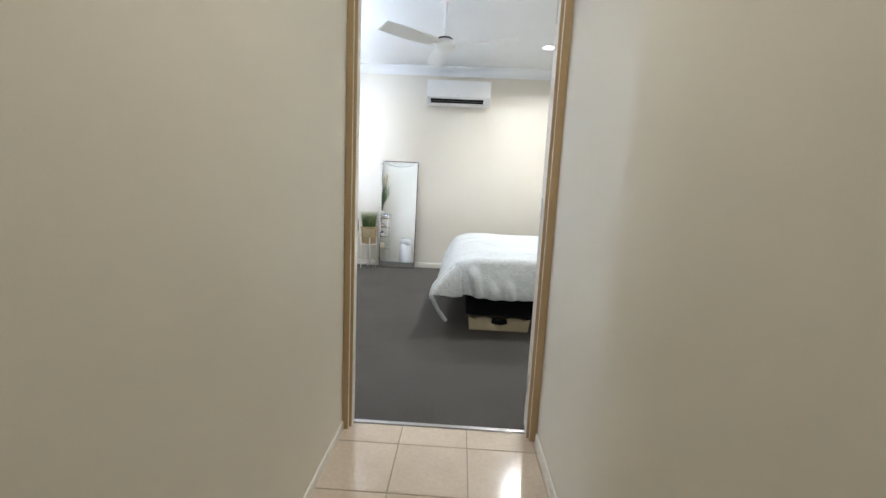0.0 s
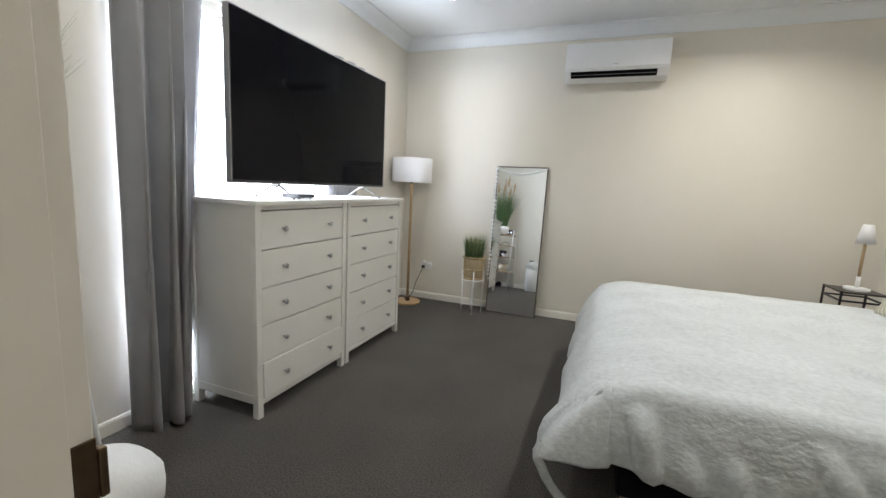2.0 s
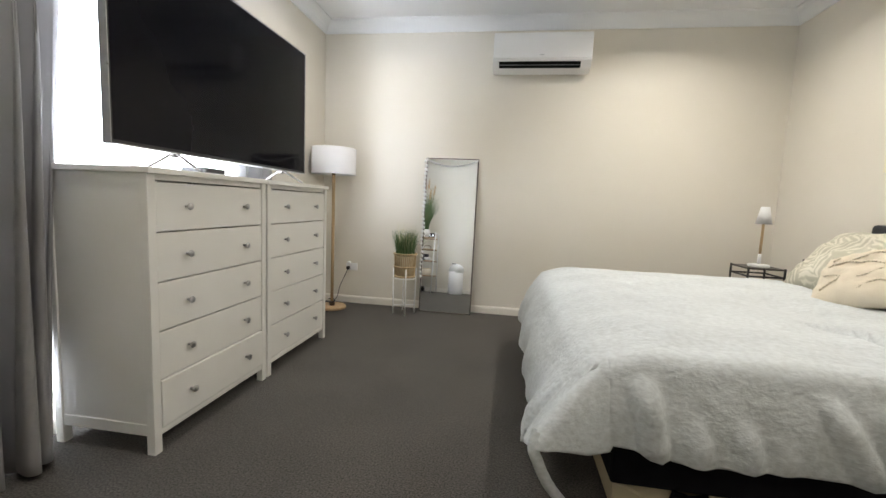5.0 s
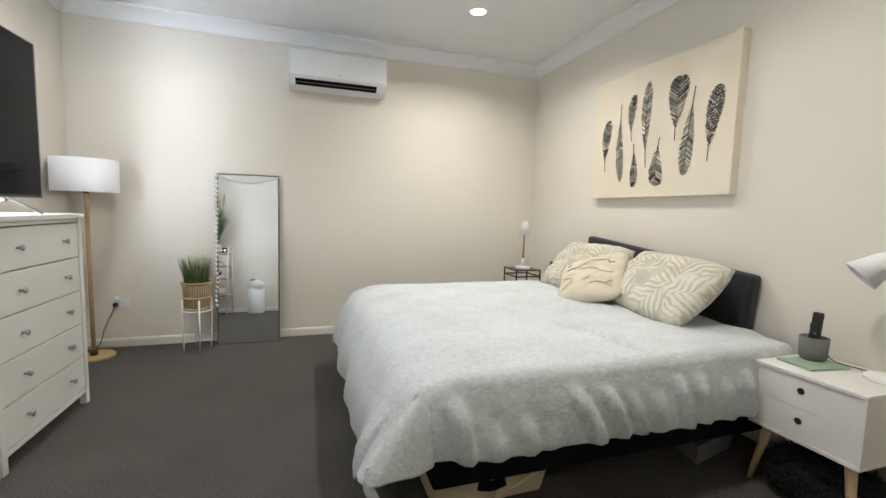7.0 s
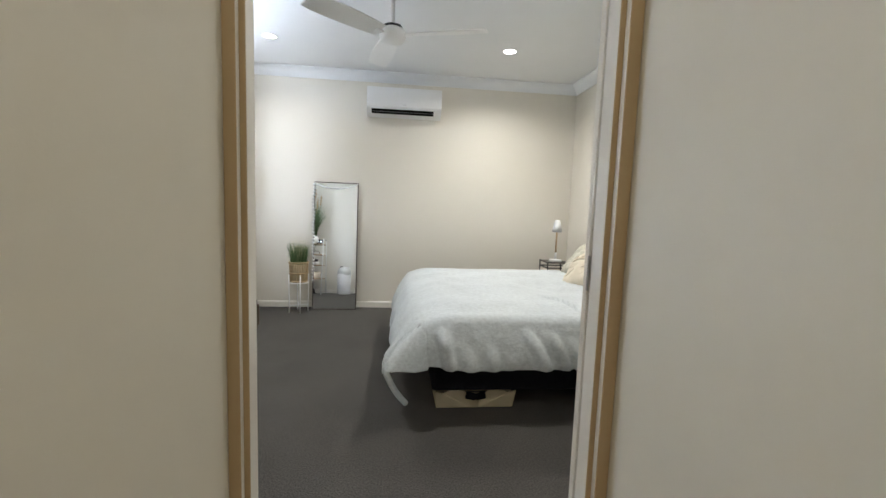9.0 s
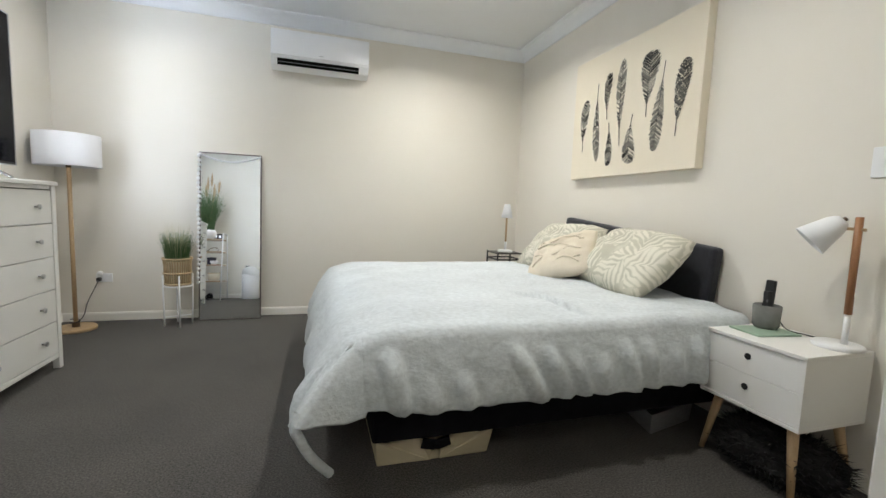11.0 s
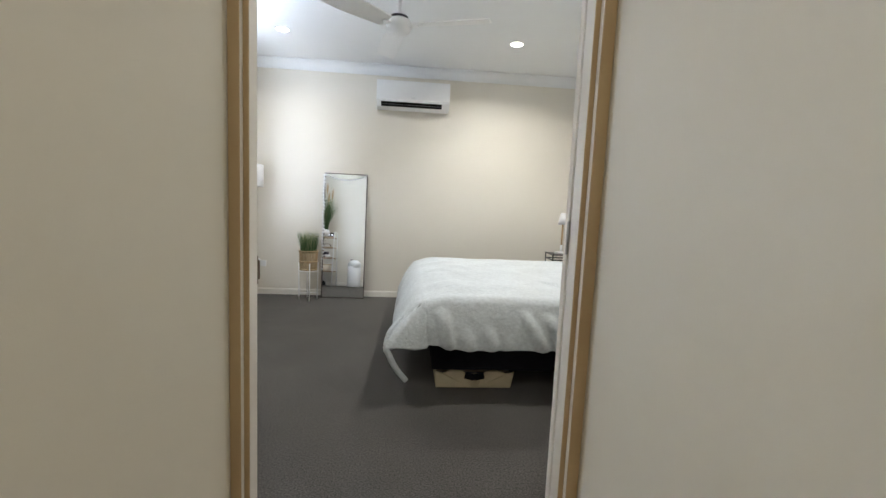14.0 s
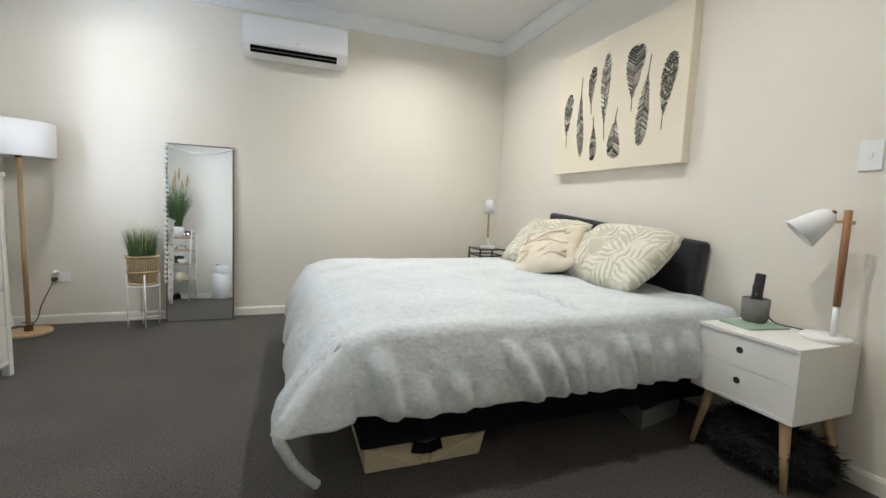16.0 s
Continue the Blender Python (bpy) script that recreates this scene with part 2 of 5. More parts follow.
def add_box(bm, lo, hi, bevel=0.0, m=None, seg=2):
    c = [(a + b) / 2 for a, b in zip(lo, hi)]
    s = [abs(b - a) for a, b in zip(lo, hi)]
    r = bmesh.ops.create_cube(bm, size=1, matrix=Matrix.Translation(c) @ Matrix.Diagonal((*s, 1)))
    vs = r["verts"]
    if bevel:
        es = list({e for v in vs for e in v.link_edges})
        r2 = bmesh.ops.bevel(bm, geom=es, offset=min(bevel, min(s) * 0.45), segments=seg, affect="EDGES", profile=0.5)
        vs = list({v for f in r2["faces"] for v in f.verts} | {v for v in vs if v.is_valid})
    if m is not None:
        bmesh.ops.transform(bm, matrix=m, verts=vs)
    return vs


def box(lo, hi, bevel=0.0, m=None, seg=2):
    bm = bmesh.new()
    add_box(bm, lo, hi, bevel, m, seg)
    return bm


def add_tube(bm, a, b, r0, r1=None, seg=14, cap=True):
    a, b = Vector(a), Vector(b)
    r1 = r0 if r1 is None else r1
    d = b - a
    q = d.to_track_quat("Z", "Y").to_matrix().to_4x4()
    r = bmesh.ops.create_cone(bm, cap_ends=cap, cap_tris=False, segments=seg, radius1=r0, radius2=r1, depth=d.length, matrix=Matrix.Translation((a + b) / 2) @ q)
    return r["verts"]


def tube(a, b, r0, r1=None, seg=14, cap=True):
    bm = bmesh.new()
    add_tube(bm, a, b, r0, r1, seg, cap)
    return bm


def lathe(profile, seg=32, centre=(0, 0), bm=None):
    """A turned shape from (radius, height) pairs."""
    bm = bm or bmesh.new()
    rings = []
    for r, z in profile:
        if r < 1e-5:
            rings.append([bm.verts.new((centre[0], centre[1], z))])
        else:
            rings.append([bm.verts.new((centre[0] + r * math.cos(6.28318 * i / seg), centre[1] + r * math.sin(6.28318 * i / seg), z)) for i in range(seg)])
    for a, b in zip(rings, rings[1:]):
        for i in range(seg):
            j = (i + 1) % seg
            if len(a) == 1 and len(b) > 1:
                bm.faces.new((a[0], b[i], b[j]))
            elif len(b) == 1 and len(a) > 1:
                bm.faces.new((a[i], a[j], b[0]))
            elif len(a) > 1:
                bm.faces.new((a[i], a[j], b[j], b[i]))
    return bm


def wire(name, pts, r, material, parent=None, label=""):
    """A bent wire or cord through the given points."""
    cu = bpy.data.curves.new(name, "CURVE")
    cu.dimensions, cu.bevel_depth, cu.bevel_resolution = "3D", r, 2
    sp = cu.splines.new("BEZIER")
    sp.bezier_points.add(len(pts) - 1)
    for bp_, c in zip(sp.bezier_points, pts):
        bp_.co = c
        bp_.handle_left_type = bp_.handle_right_type = "AUTO"
    tmp = bpy.data.objects.new("tmp", cu)
    scene.collection.objects.link(tmp)
    me = bpy.data.meshes.new_from_object(tmp.evaluated_get(bpy.context.evaluated_depsgraph_get()))
    bpy.data.objects.remove(tmp)
    me.materials.clear()
    me.materials.append(material)
    ob = new(name, me)
    for f in me.polygons:
        f.use_smooth = True
    if parent:
        ob.parent = parent
    if label:
        ob["label"] = label
    return ob


def structure(name, bm, material, label, category, smooth=False):
    return tagged(obj_from(name, bm, material, smooth), label, category, kind="structure")


def extrude_profile(profile, a, b, normal):
    """A moulding with its (out, z) profile run from a to b along a wall whose inward normal is given."""
    bm = bmesh.new()
    n_ = Vector(normal)
    ends = []
    for e in (a, b):
        ends.append([bm.verts.new(Vector((e[0], e[1], 0)) + n_ * o + Vector((0, 0, z))) for o, z in profile])
    k = len(profile)
    for i in range(k):
        j = (i + 1) % k
        bm.faces.new((ends[0][i], ends[0][j], ends[1][j], ends[1][i]))
    bm.faces.new(ends[0])
    bm.faces.new(ends[1])
    return bm


# ---- structure ----
TH = 0.12
bm = box((XL - 0.15, 1.655, -0.12), (XR + 0.12, YB + 0.12, 0.0))
structure("floor", bm, M_CARPET, "dark charcoal cut-pile carpet covering the bedroom", "carpet floor")
structure("ceiling", box((XL - 0.15, CY, ZC), (XR + 0.12, YB + 0.12, ZC + 0.1)), M_CEIL, "white painted plasterboard bedroom ceiling", "ceiling")
structure("wall_north", box((XL - 0.15, YB, 0), (XR + 0.12, YB + TH, ZC)), M_WALL, "cream painted wall with the air conditioner on it", "wall")
structure("wall_east", box((XR, YF, 0), (XR + TH, YB, ZC)), M_WALL, "cream painted wall behind the bed head", "wall")
bm = box((XL - 0.15, YF, 0), (XL, WY0, ZC))
add_box(bm, (XL - 0.15, WY1, 0), (XL, YB, ZC))
add_box(bm, (XL - 0.15, WY0, WZ1), (XL, WY1, ZC))
add_box(bm, (XL - 0.15, WY0, 0), (XL, WY1, WZ0))
structure("wall_west", bm, M_WALL, "cream painted wall with a tall window opening", "wall")
bm = box((XL - 0.15, CY + 0.028, 0), (DL - 0.022, YF, ZC))
add_box(bm, (DR + 0.022, CY + 0.028, 0), (XR + TH, YF, ZC))
add_box(bm, (DL - 0.022, CY + 0.028, DH + 0.02), (DR + 0.022, YF, ZC))
structure("wall_south", bm, M_WALL, "cream painted wall with the bedroom doorway", "wall")
structure("corridor_wall_west", box((CL - TH, CB, 0), (CL, CY, ZC)), M_HALL, "cream painted corridor wall", "wall")
structure("corridor_wall_east", box((CR, CB, 0), (CR + TH, CY, ZC)), M_HALL, "cream painted corridor wall beside the doorway", "wall")
structure("corridor_wall_end", box((CL - TH, CB - TH, 0), (CR + TH, CB, ZC)), M_HALL, "plain cream wall closing the corridor", "wall")
structure("corridor_ceiling", box((CL - TH, CB - TH, ZC), (CR + TH, CY, ZC + 0.1)), M_CEIL, "white corridor ceiling", "ceiling")
CORN = [(0, ZC), (0.10, ZC), (0.10, ZC - 0.012), (0.078, ZC - 0.02), (0.055, ZC - 0.035), (0.033, ZC - 0.06), (0.018, ZC - 0.085), (0.012, ZC - 0.10), (0, ZC - 0.10)]
for a, b, nn in (((XL, YB), (XR, YB), (0, -1, 0)), ((XL, YF), (XL, YB), (1, 0, 0)), ((XR, YF), (XR, YB), (-1, 0, 0)), ((XL, YF), (XR, YF), (0, 1, 0))):
    structure("cornice", extrude_profile(CORN, a, b, nn), M_CEIL, "white coved plaster cornice", "cornice")
SKIRT = [(0, 0), (0.014, 0), (0.014, 0.055), (0.009, 0.068), (0, 0.07)]
for a, b, nn in (((XL, YB), (XR, YB), (0, -1, 0)), ((XL, YF), (XL, YB), (1, 0, 0)), ((XR, YF), (XR, YB), (-1, 0, 0)),
                 ((XL, YF), (DL - 0.075, YF), (0, 1, 0)), ((DR + 0.075, YF), (XR, YF), (0, 1, 0)), ((CL, CB), (CL, CY), (1, 0, 0)), ((CR, CB), (CR, CY), (-1, 0, 0))):
    structure("baseboard", extrude_profile(SKIRT if nn[0] == 0 or a[1] > CY else [(o * 0.5, z * 0.6) for o, z in SKIRT], a, b, nn), M_TRIM, "white gloss painted skirting board", "skirting board")

# door frame: lining, stop, stepped architraves on both sides
frame_ = thing("door_1", "open bedroom doorway with cream and tan frame", "door frame", kind="structure")
for s, xj, xw in ((-1, DL, CL), (1, DR, CR)):
    lo = lambda a, b, y0, y1, z1=DH: box((min(a, b), y0, 0), (max(a, b), y1, z1), 0.0015)
    part("lining", lo(xj + s * 0.008, xj + s * 0.022, 1.601, YF + 0.002), M_TRIM, frame_)
    part("stop", lo(xj, xj + s * 0.0078, 1.601, 1.652), M_TRIM, frame_)
    # thin faces towards the corridor are tan, the step between them white
    part("architrave", lo(xj, xj + s * 0.024, 1.597, 1.601), M_TAN, frame_, "tan inner edge moulding")
    part("architrave", lo(xj + s * 0.0125, xj + s * 0.0255, 1.578, 1.597), M_TRIM, frame_)
    part("architrave", lo(xj + s * 0.0120, xw, 1.5735, 1.578), M_TAN, frame_, "tan outer edge moulding")
    part("architrave", lo(xj + s * 0.022, xj + s * 0.075, YF, YF + 0.005), M_TRIM, frame_)
leaf = thing("door_leaf", "white painted flush door folded right back against the wall", "door", kind="structure")
part("panel", box((DR + 0.004, YF + 0.0055, 0.012), (DR + 0.812, YF + 0.031, DH - 0.01), 0.002), M_TRIM, leaf)
for z in (0.22, 1.05, 1.86):
    part("hinge", tube((DR + 0.003, YF + 0.003, z - 0.045), (DR + 0.003, YF + 0.003, z + 0.045), 0.0035, seg=10), M_STEEL, leaf, "steel butt hinge")
part("lintel_lining", box((DL - 0.022, 1.601, DH), (DR + 0.022, YF + 0.012, DH + 0.02), 0.002), M_TRIM, frame_)
part("lintel_architrave", box((DL - 0.075, YF, DH + 0.02), (DR + 0.075, YF + 0.018, DH + 0.075), 0.002), M_TRIM, frame_)
part("lintel_architrave", box((CL, 1.5735, DH + 0.004), (CR, 1.578, DH + 0.05), 0.001), M_TAN, frame_)
sp = box((DL - 0.0078, 1.640, 0.898), (DL - 0.005, YF + 0.002, 0.972), 0.001)
add_box(sp, (DL - 0.012, YF + 0.002, 0.910), (DL - 0.003, YF + 0.010, 0.960), 0.002)
plate = part("strike_plate", sp, M_BRASS, frame_, "worn bronze strike plate")
# thin dark chip on the plate, its colour giving the shade of the opening
part("latch_hole", box((DL - 0.0052, 1.642, 0.922), (DL - 0.0044, 1.654, 0.950)), M_DARK, plate)

# window behind the curtains
win = thing("window_1", "tall bright window in a white frame behind curtains", "window", kind="structure")
fx0, fx1 = XL - 0.11, XL - 0.05
for y0, y1 in ((WY0, WY0 + 0.05), (WY1 - 0.05, WY1), ((WY0 + WY1) / 2 - 0.03, (WY0 + WY1) / 2 + 0.03)):
    part("window_frame", box((fx0, y0, WZ0), (fx1, y1, WZ1), 0.003), M_TRIM, win)
for z0, z1 in ((WZ0, WZ0 + 0.05), (WZ1 - 0.05, WZ1)):
    part("window_frame", box((fx0, WY0 + 0.05, z0), (fx1, (WY0 + WY1) / 2 - 0.03, z1), 0.003), M_TRIM, win)
    part("window_frame", box((fx0, (WY0 + WY1) / 2 + 0.03, z0), (fx1, WY1 - 0.05, z1), 0.003), M_TRIM, win)
for y0, y1 in ((WY0 + 0.05, (WY0 + WY1) / 2 - 0.03), ((WY0 + WY1) / 2 + 0.03, WY1 - 0.05)):
    g = part("pane", box((XL - 0.083, y0, WZ0 + 0.05), (XL - 0.077, y1, WZ1 - 0.05)), M_GLASS, win)
    g.visible_shadow = False
structure("ground", box((-60, -40, -0.4), (XL - 0.15, 60, -0.13)), M_GRASS2, "grass outside the window", "lawn")

# downlights; the last, in the corridor, is unseen and added for its fill lamp
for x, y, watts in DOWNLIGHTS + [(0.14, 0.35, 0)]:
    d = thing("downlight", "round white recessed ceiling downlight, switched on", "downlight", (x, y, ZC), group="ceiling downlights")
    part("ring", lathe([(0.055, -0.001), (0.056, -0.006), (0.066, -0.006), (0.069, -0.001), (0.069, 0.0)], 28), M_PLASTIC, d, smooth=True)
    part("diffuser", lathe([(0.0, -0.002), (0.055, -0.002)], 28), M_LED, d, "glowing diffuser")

# ceiling fan
fan = thing("ceiling_fan", "white three-bladed ceiling fan with a short rod", "ceiling fan", (-0.005, 3.46, 0))
part("canopy", lathe([(0, ZC), (0.062, ZC), (0.060, ZC - 0.03), (0.025, ZC - 0.055), (0, ZC - 0.055)]), M_PLASTIC, fan, smooth=True)
part("rod", tube((0, 0, ZC - 0.05), (0, 0, 2.325), 0.013), M_PLASTIC, fan, smooth=True)
part("band", lathe([(0.030, 2.331), (0.062, 2.322), (0.066, 2.318), (0.058, 2.334), (0.030, 2.338)], 28), M_DARK, fan, "dark band on the motor", smooth=True)
part("motor", lathe([(0, 2.33), (0.035, 2.33), (0.075, 2.31), (0.085, 2.27), (0.072, 2.24), (0.03, 2.225), (0, 2.223)]), M_PLASTIC, fan, smooth=True)
for k in range(3):
    a = 102 + k * 120
    bm = bmesh.new()
    prev = None
    for s in range(9):
        u = s / 8
        r = 0.10 + 0.50 * u
        w = 0.052 + 0.020 * math.sin(u * 2.6)
        tw = 0.26 - 0.05 * u
        row = [bm.verts.new((r, sgn * w, 2.275 + sgn * w * tw + dz)) for sgn in (-1, 1) for dz in (0, 0.006)]
        if prev:
            for i, j in ((0, 1), (1, 3), (3, 2), (2, 0)):
                bm.faces.new((prev[i], prev[j], row[j], row[i]))
        else:
            bm.faces.new((row[0], row[1], row[3], row[2]))
        prev = row
    bm.faces.new((prev[0], prev[1], prev[3], prev[2]))
    add_box(bm, (0.06, -0.018, 2.268), (0.13, 0.018, 2.278), 0.003)
    bmesh.ops.transform(bm, matrix=pose(0, 0, 0, 0, 0, a), verts=bm.verts)
    part("blade", bm, M_PLASTIC, fan)

# ---- air conditioner ----
ac = thing("air_conditioner", "white split-system air conditioner mounted high on the wall", "air conditioner", (0.102, YB, 0))
AW, AZ0, AZ1, AD = 0.405, 2.172, 2.474, 0.205
prof = [(0, AZ0 + 0.03), (0, AZ1), (-AD + 0.02, AZ1), (-AD, AZ1 - 0.02), (-AD, AZ0 + 0.085), (-AD + 0.012, AZ0 + 0.075), (-AD + 0.055, AZ0 + 0.028), (-0.06, AZ0)]
bm = bmesh.new()
e0 = [bm.verts.new((-AW, y, z)) for y, z in prof]
e1 = [bm.verts.new((AW, y, z)) for y, z in prof]
for i in range(len(prof)):
    j = (i + 1) % len(prof)
    bm.faces.new((e0[i], e0[j], e1[j], e1[i]))
bm.faces.new(e0), bm.faces.new(e1)
bmesh.ops.recalc_face_normals(bm, faces=bm.faces)
bmesh.ops.bevel(bm, geom=list(bm.edges), offset=0.006, segments=2, affect="EDGES")
part("casing", bm, M_PLASTIC, ac)
part("front_panel", box((-AW + 0.002, -AD - 0.006, AZ0 + 0.092), (AW - 0.002, -AD + 0.004, AZ1 - 0.006), 0.004), M_PLASTIC, ac)
vm = Matrix.Translation((0, -AD + 0.034, AZ0 + 0.050)) @ pose(0, 0, 0, -47.5, 0, 0)
vent = part("vent", box((-AW + 0.05, -0.028, -0.004), (AW - 0.085, 0.030, 0.0035), 0.002, vm), M_VENT, ac, "dark air outlet slot")
part("louvre", box((-AW + 0.055, -0.0028, -0.009), (AW - 0.09, 0.0028, -0.003), 0.002, vm), M_TUB, ac)
part("maker_mark", box((-0.02, -AD - 0.0068, AZ0 + 0.115), (0.02, -AD - 0.006, AZ0 + 0.120)), M_STEEL, ac)

# ---- chests of drawers ----
def chest(y0, proud):
    X0, X1, W, T = -1.835, -1.385, 0.757, 1.105
    c = thing("chest_of_drawers", "tall white painted chest with five drawers and small metal knobs", "chest of drawers", (0, y0, 0), group="chests under the television")
    P = 0.036
    for x in (X0, X1 - P):
        for y in (0.004, W - 0.004 - P):
            part("leg", box((x, y, 0), (x + P, y + P, T - 0.024), 0.003), M_WHITE, c)
    for y in (0.010, W - 0.030):
        part("side_panel", box((X0 + P, y, 0.085), (X1 - P, y + 0.02, T - 0.024), 0.001), M_WHITE, c)
        part("side_rail", box((X0 + P, y - 0.003, 0.075), (X1 - P, y + 0.023, 0.120), 0.002), M_WHITE, c)
    part("back_panel", box((X0 + 0.004, P, 0.085), (X0 + 0.012, W - P, T - 0.024)), M_WHITE, c)
    part("bottom_rail", box((X1 - 0.026, 0.004 + P, 0.068), (X1 - 0.004, W - 0.004 - P, 0.094), 0.002), M_WHITE, c)
    part("top_rail", box((X1 - 0.030, 0.004 + P, T - 0.045), (X1 - 0.010, W - 0.004 - P, T - 0.024), 0.001), M_WHITE, c)
    part("top", box((X0 - 0.008, -0.002, T - 0.024), (X1 + 0.012, W + 0.002, T), 0.004), M_WHITE, c)
    H0, HT = 0.097, T - 0.049
    h = (HT - H0) / 5
    for i in range(5):
        z0 = H0 + i * h
        out = 0.007 if i == proud else 0.0
        d = part("drawer", box((X1 - 0.40, 0.004 + P + 0.003, z0 + 0.002), (X1 - 0.004 + out, W - 0.004 - P - 0.003, z0 + h - 0.003), 0.003), M_WHITE, c)
        for y in (0.190, W - 0.190):
            kb = lathe([(0.0, 0.0), (0.006, 0.0), (0.005, 0.012), (0.013, 0.018), (0.0145, 0.023), (0.012, 0.027), (0, 0.028)], 14)
            bmesh.ops.transform(kb, matrix=Matrix.Translation((X1 - 0.004 + out, y, z0 + h / 2 + 0.002)) @ pose(0, 0, 0, 0, 90, 0), verts=kb.verts)
            part("knob", kb, M_STEEL, d, "polished metal knob", smooth=True)
    return c


chest(2.968, 0)
chest(2.968 + 0.765, -1)

# ---- television ----
tv = thing("television", "large black flat-screen television on splayed metal feet", "television", (-1.535, 3.709, 0))
part("panel", box((-0.030, -0.729, 1.186), (0, 0.729, 1.990), 0.004), M_DARK, tv)
part("screen", box((-0.004, -0.721, 1.200), (0.0015, 0.721, 1.984), 0.001), M_SCREEN, tv, "switched-off glossy black screen")
part("rear_housing", box((-0.075, -0.45, 1.24), (-0.028, 0.45, 1.62), 0.02), M_DARK, tv)
for lo, hi in (((-0.032, -0.732, 1.183), (0.003, 0.732, 1.188)), ((-0.032, -0.732, 1.989), (0.003, 0.732, 1.993)), ((-0.032, -0.7325, 1.188), (0.003, -0.7285, 1.989)), ((-0.032, 0.7285, 1.188), (0.003, 0.7325, 1.989))):
    part("bezel", box(lo, hi, 0.001), M_STEEL, tv, "thin brushed silver bezel")
for y in (-0.42, 0.45):
    ft = bmesh.new()
    add_tube(ft, (-0.015, y, 1.19), (0.125, y + 0.02 * (1 if y > 0 else -1), 1.110), 0.008, 0.006, 10)
    add_tube(ft, (-0.015, y, 1.19), (-0.150, y + 0.02 * (1 if y > 0 else -1), 1.110), 0.008, 0.006, 10)
    add_box(ft, (-0.025, y - 0.012, 1.165), (-0.005, y + 0.012, 1.20), 0.002)
    part("foot", ft, M_GUN, tv, "splayed silver foot")

sb = thing("set_top_box", "small dark grey media box on the chest", "media box", (-1.52, 3.43, 1.105), 4)
part("body", box((-0.06, -0.075, 0.004), (0.06, 0.075, 0.030), 0.006), M_TUB, sb)
part("front_face", box((0.058, -0.065, 0.009), (0.0615, 0.065, 0.025), 0.001), M_DARK, sb)
for x in (-0.045, 0.045):
    for y in (-0.055, 0.055):
        part("rubber_foot", tube((x, y, 0), (x, y, 0.005), 0.007, seg=8), M_DARK, sb)

# ---- mirror leaning on the wall, with a bead garland ----
MW, MH, LEAN_ = 0.492, 1.446, 4.6
mir = new("leaning_mirror")
mir.matrix_world = pose(-0.638, 5.432, 0.0, -LEAN_, 0, 0)
tagged(mir, "tall frameless-looking mirror with thin dark metal frame leaning on the wall", "mirror")
part("backing", box((-MW / 2 + 0.006, 0.006, 0.006), (MW / 2 - 0.006, 0.018, MH - 0.006)), M_DARK, mir)
part("glass", box((-MW / 2 + 0.010, 0.0035, 0.010), (MW / 2 - 0.010, 0.0058, MH - 0.010)), M_MIRROR, mir, "clear silvered mirror glass")
for lo, hi in (((-MW / 2, 0, 0), (-MW / 2 + 0.011, 0.022, MH)), ((MW / 2 - 0.011, 0, 0), (MW / 2, 0.022, MH)), ((-MW / 2 + 0.011, 0, 0), (MW / 2 - 0.011, 0.022, 0.011)), ((-MW / 2 + 0.011, 0, MH - 0.011), (MW / 2 - 0.011, 0.022, MH))):
    part("frame", box(lo, hi, 0.001), M_GUN, mir, "dark grey metal edge")

# ---- bed ----
BX0, BX1, BY0, BY1, BZ = 0.225, 2.045, 2.925, 4.70, 0.592
bed = thing("bed", "king-size bed with a black fabric base on short legs", "bed", (0, 0, 0))
part("base", box((BX0 + 0.05, BY0 + 0.035, 0.15), (BX1, BY1 - 0.06, 0.36), 0.012), M_BLACKF, bed)
part("mattress", box((BX0 + 0.02, BY0 + 0.04, 0.36), (BX1, BY1 - 0.04, BZ - 0.035), 0.05, seg=4), M_SHADE, bed)
# black block added below the base, standing in for the deep shade there
part("under_bed_shade", box((BX0 + 0.30, BY0 + 0.64, 0.0), (BX1 - 0.02, BY1 - 0.35, 0.151), 0.004), M_BLACKF, bed)
for x in (BX0 + 0.24, BX1 - 0.1):
    for y in (BY0 + 0.66, BY1 - 0.30):
        part("leg", box((x - 0.03, y - 0.03, 0), (x + 0.03, y + 0.03, 0.152), 0.004), M_DARK, bed)
hb = box((0, -0.675, 0.30), (0.075, 0.70, 0.945), 0.022, seg=3)
bmesh.ops.transform(hb, matrix=Matrix.Translation((BX1 - 0.005, 3.80, 0)) @ Matrix.Translation((0, 0, 0.95)) @ pose(0, 0, 0, 5.0, 0, 0) @ Matrix.Translation((0, 0, -0.95)), verts=hb.verts)
part("headboard", hb, M_NAVY, bed, "dark navy padded headboard")


def smooth_step(a, b, v):
    k = min(max((v - a) / (b - a), 0.0), 1.0)
    return k * k * (3 - 2 * k)


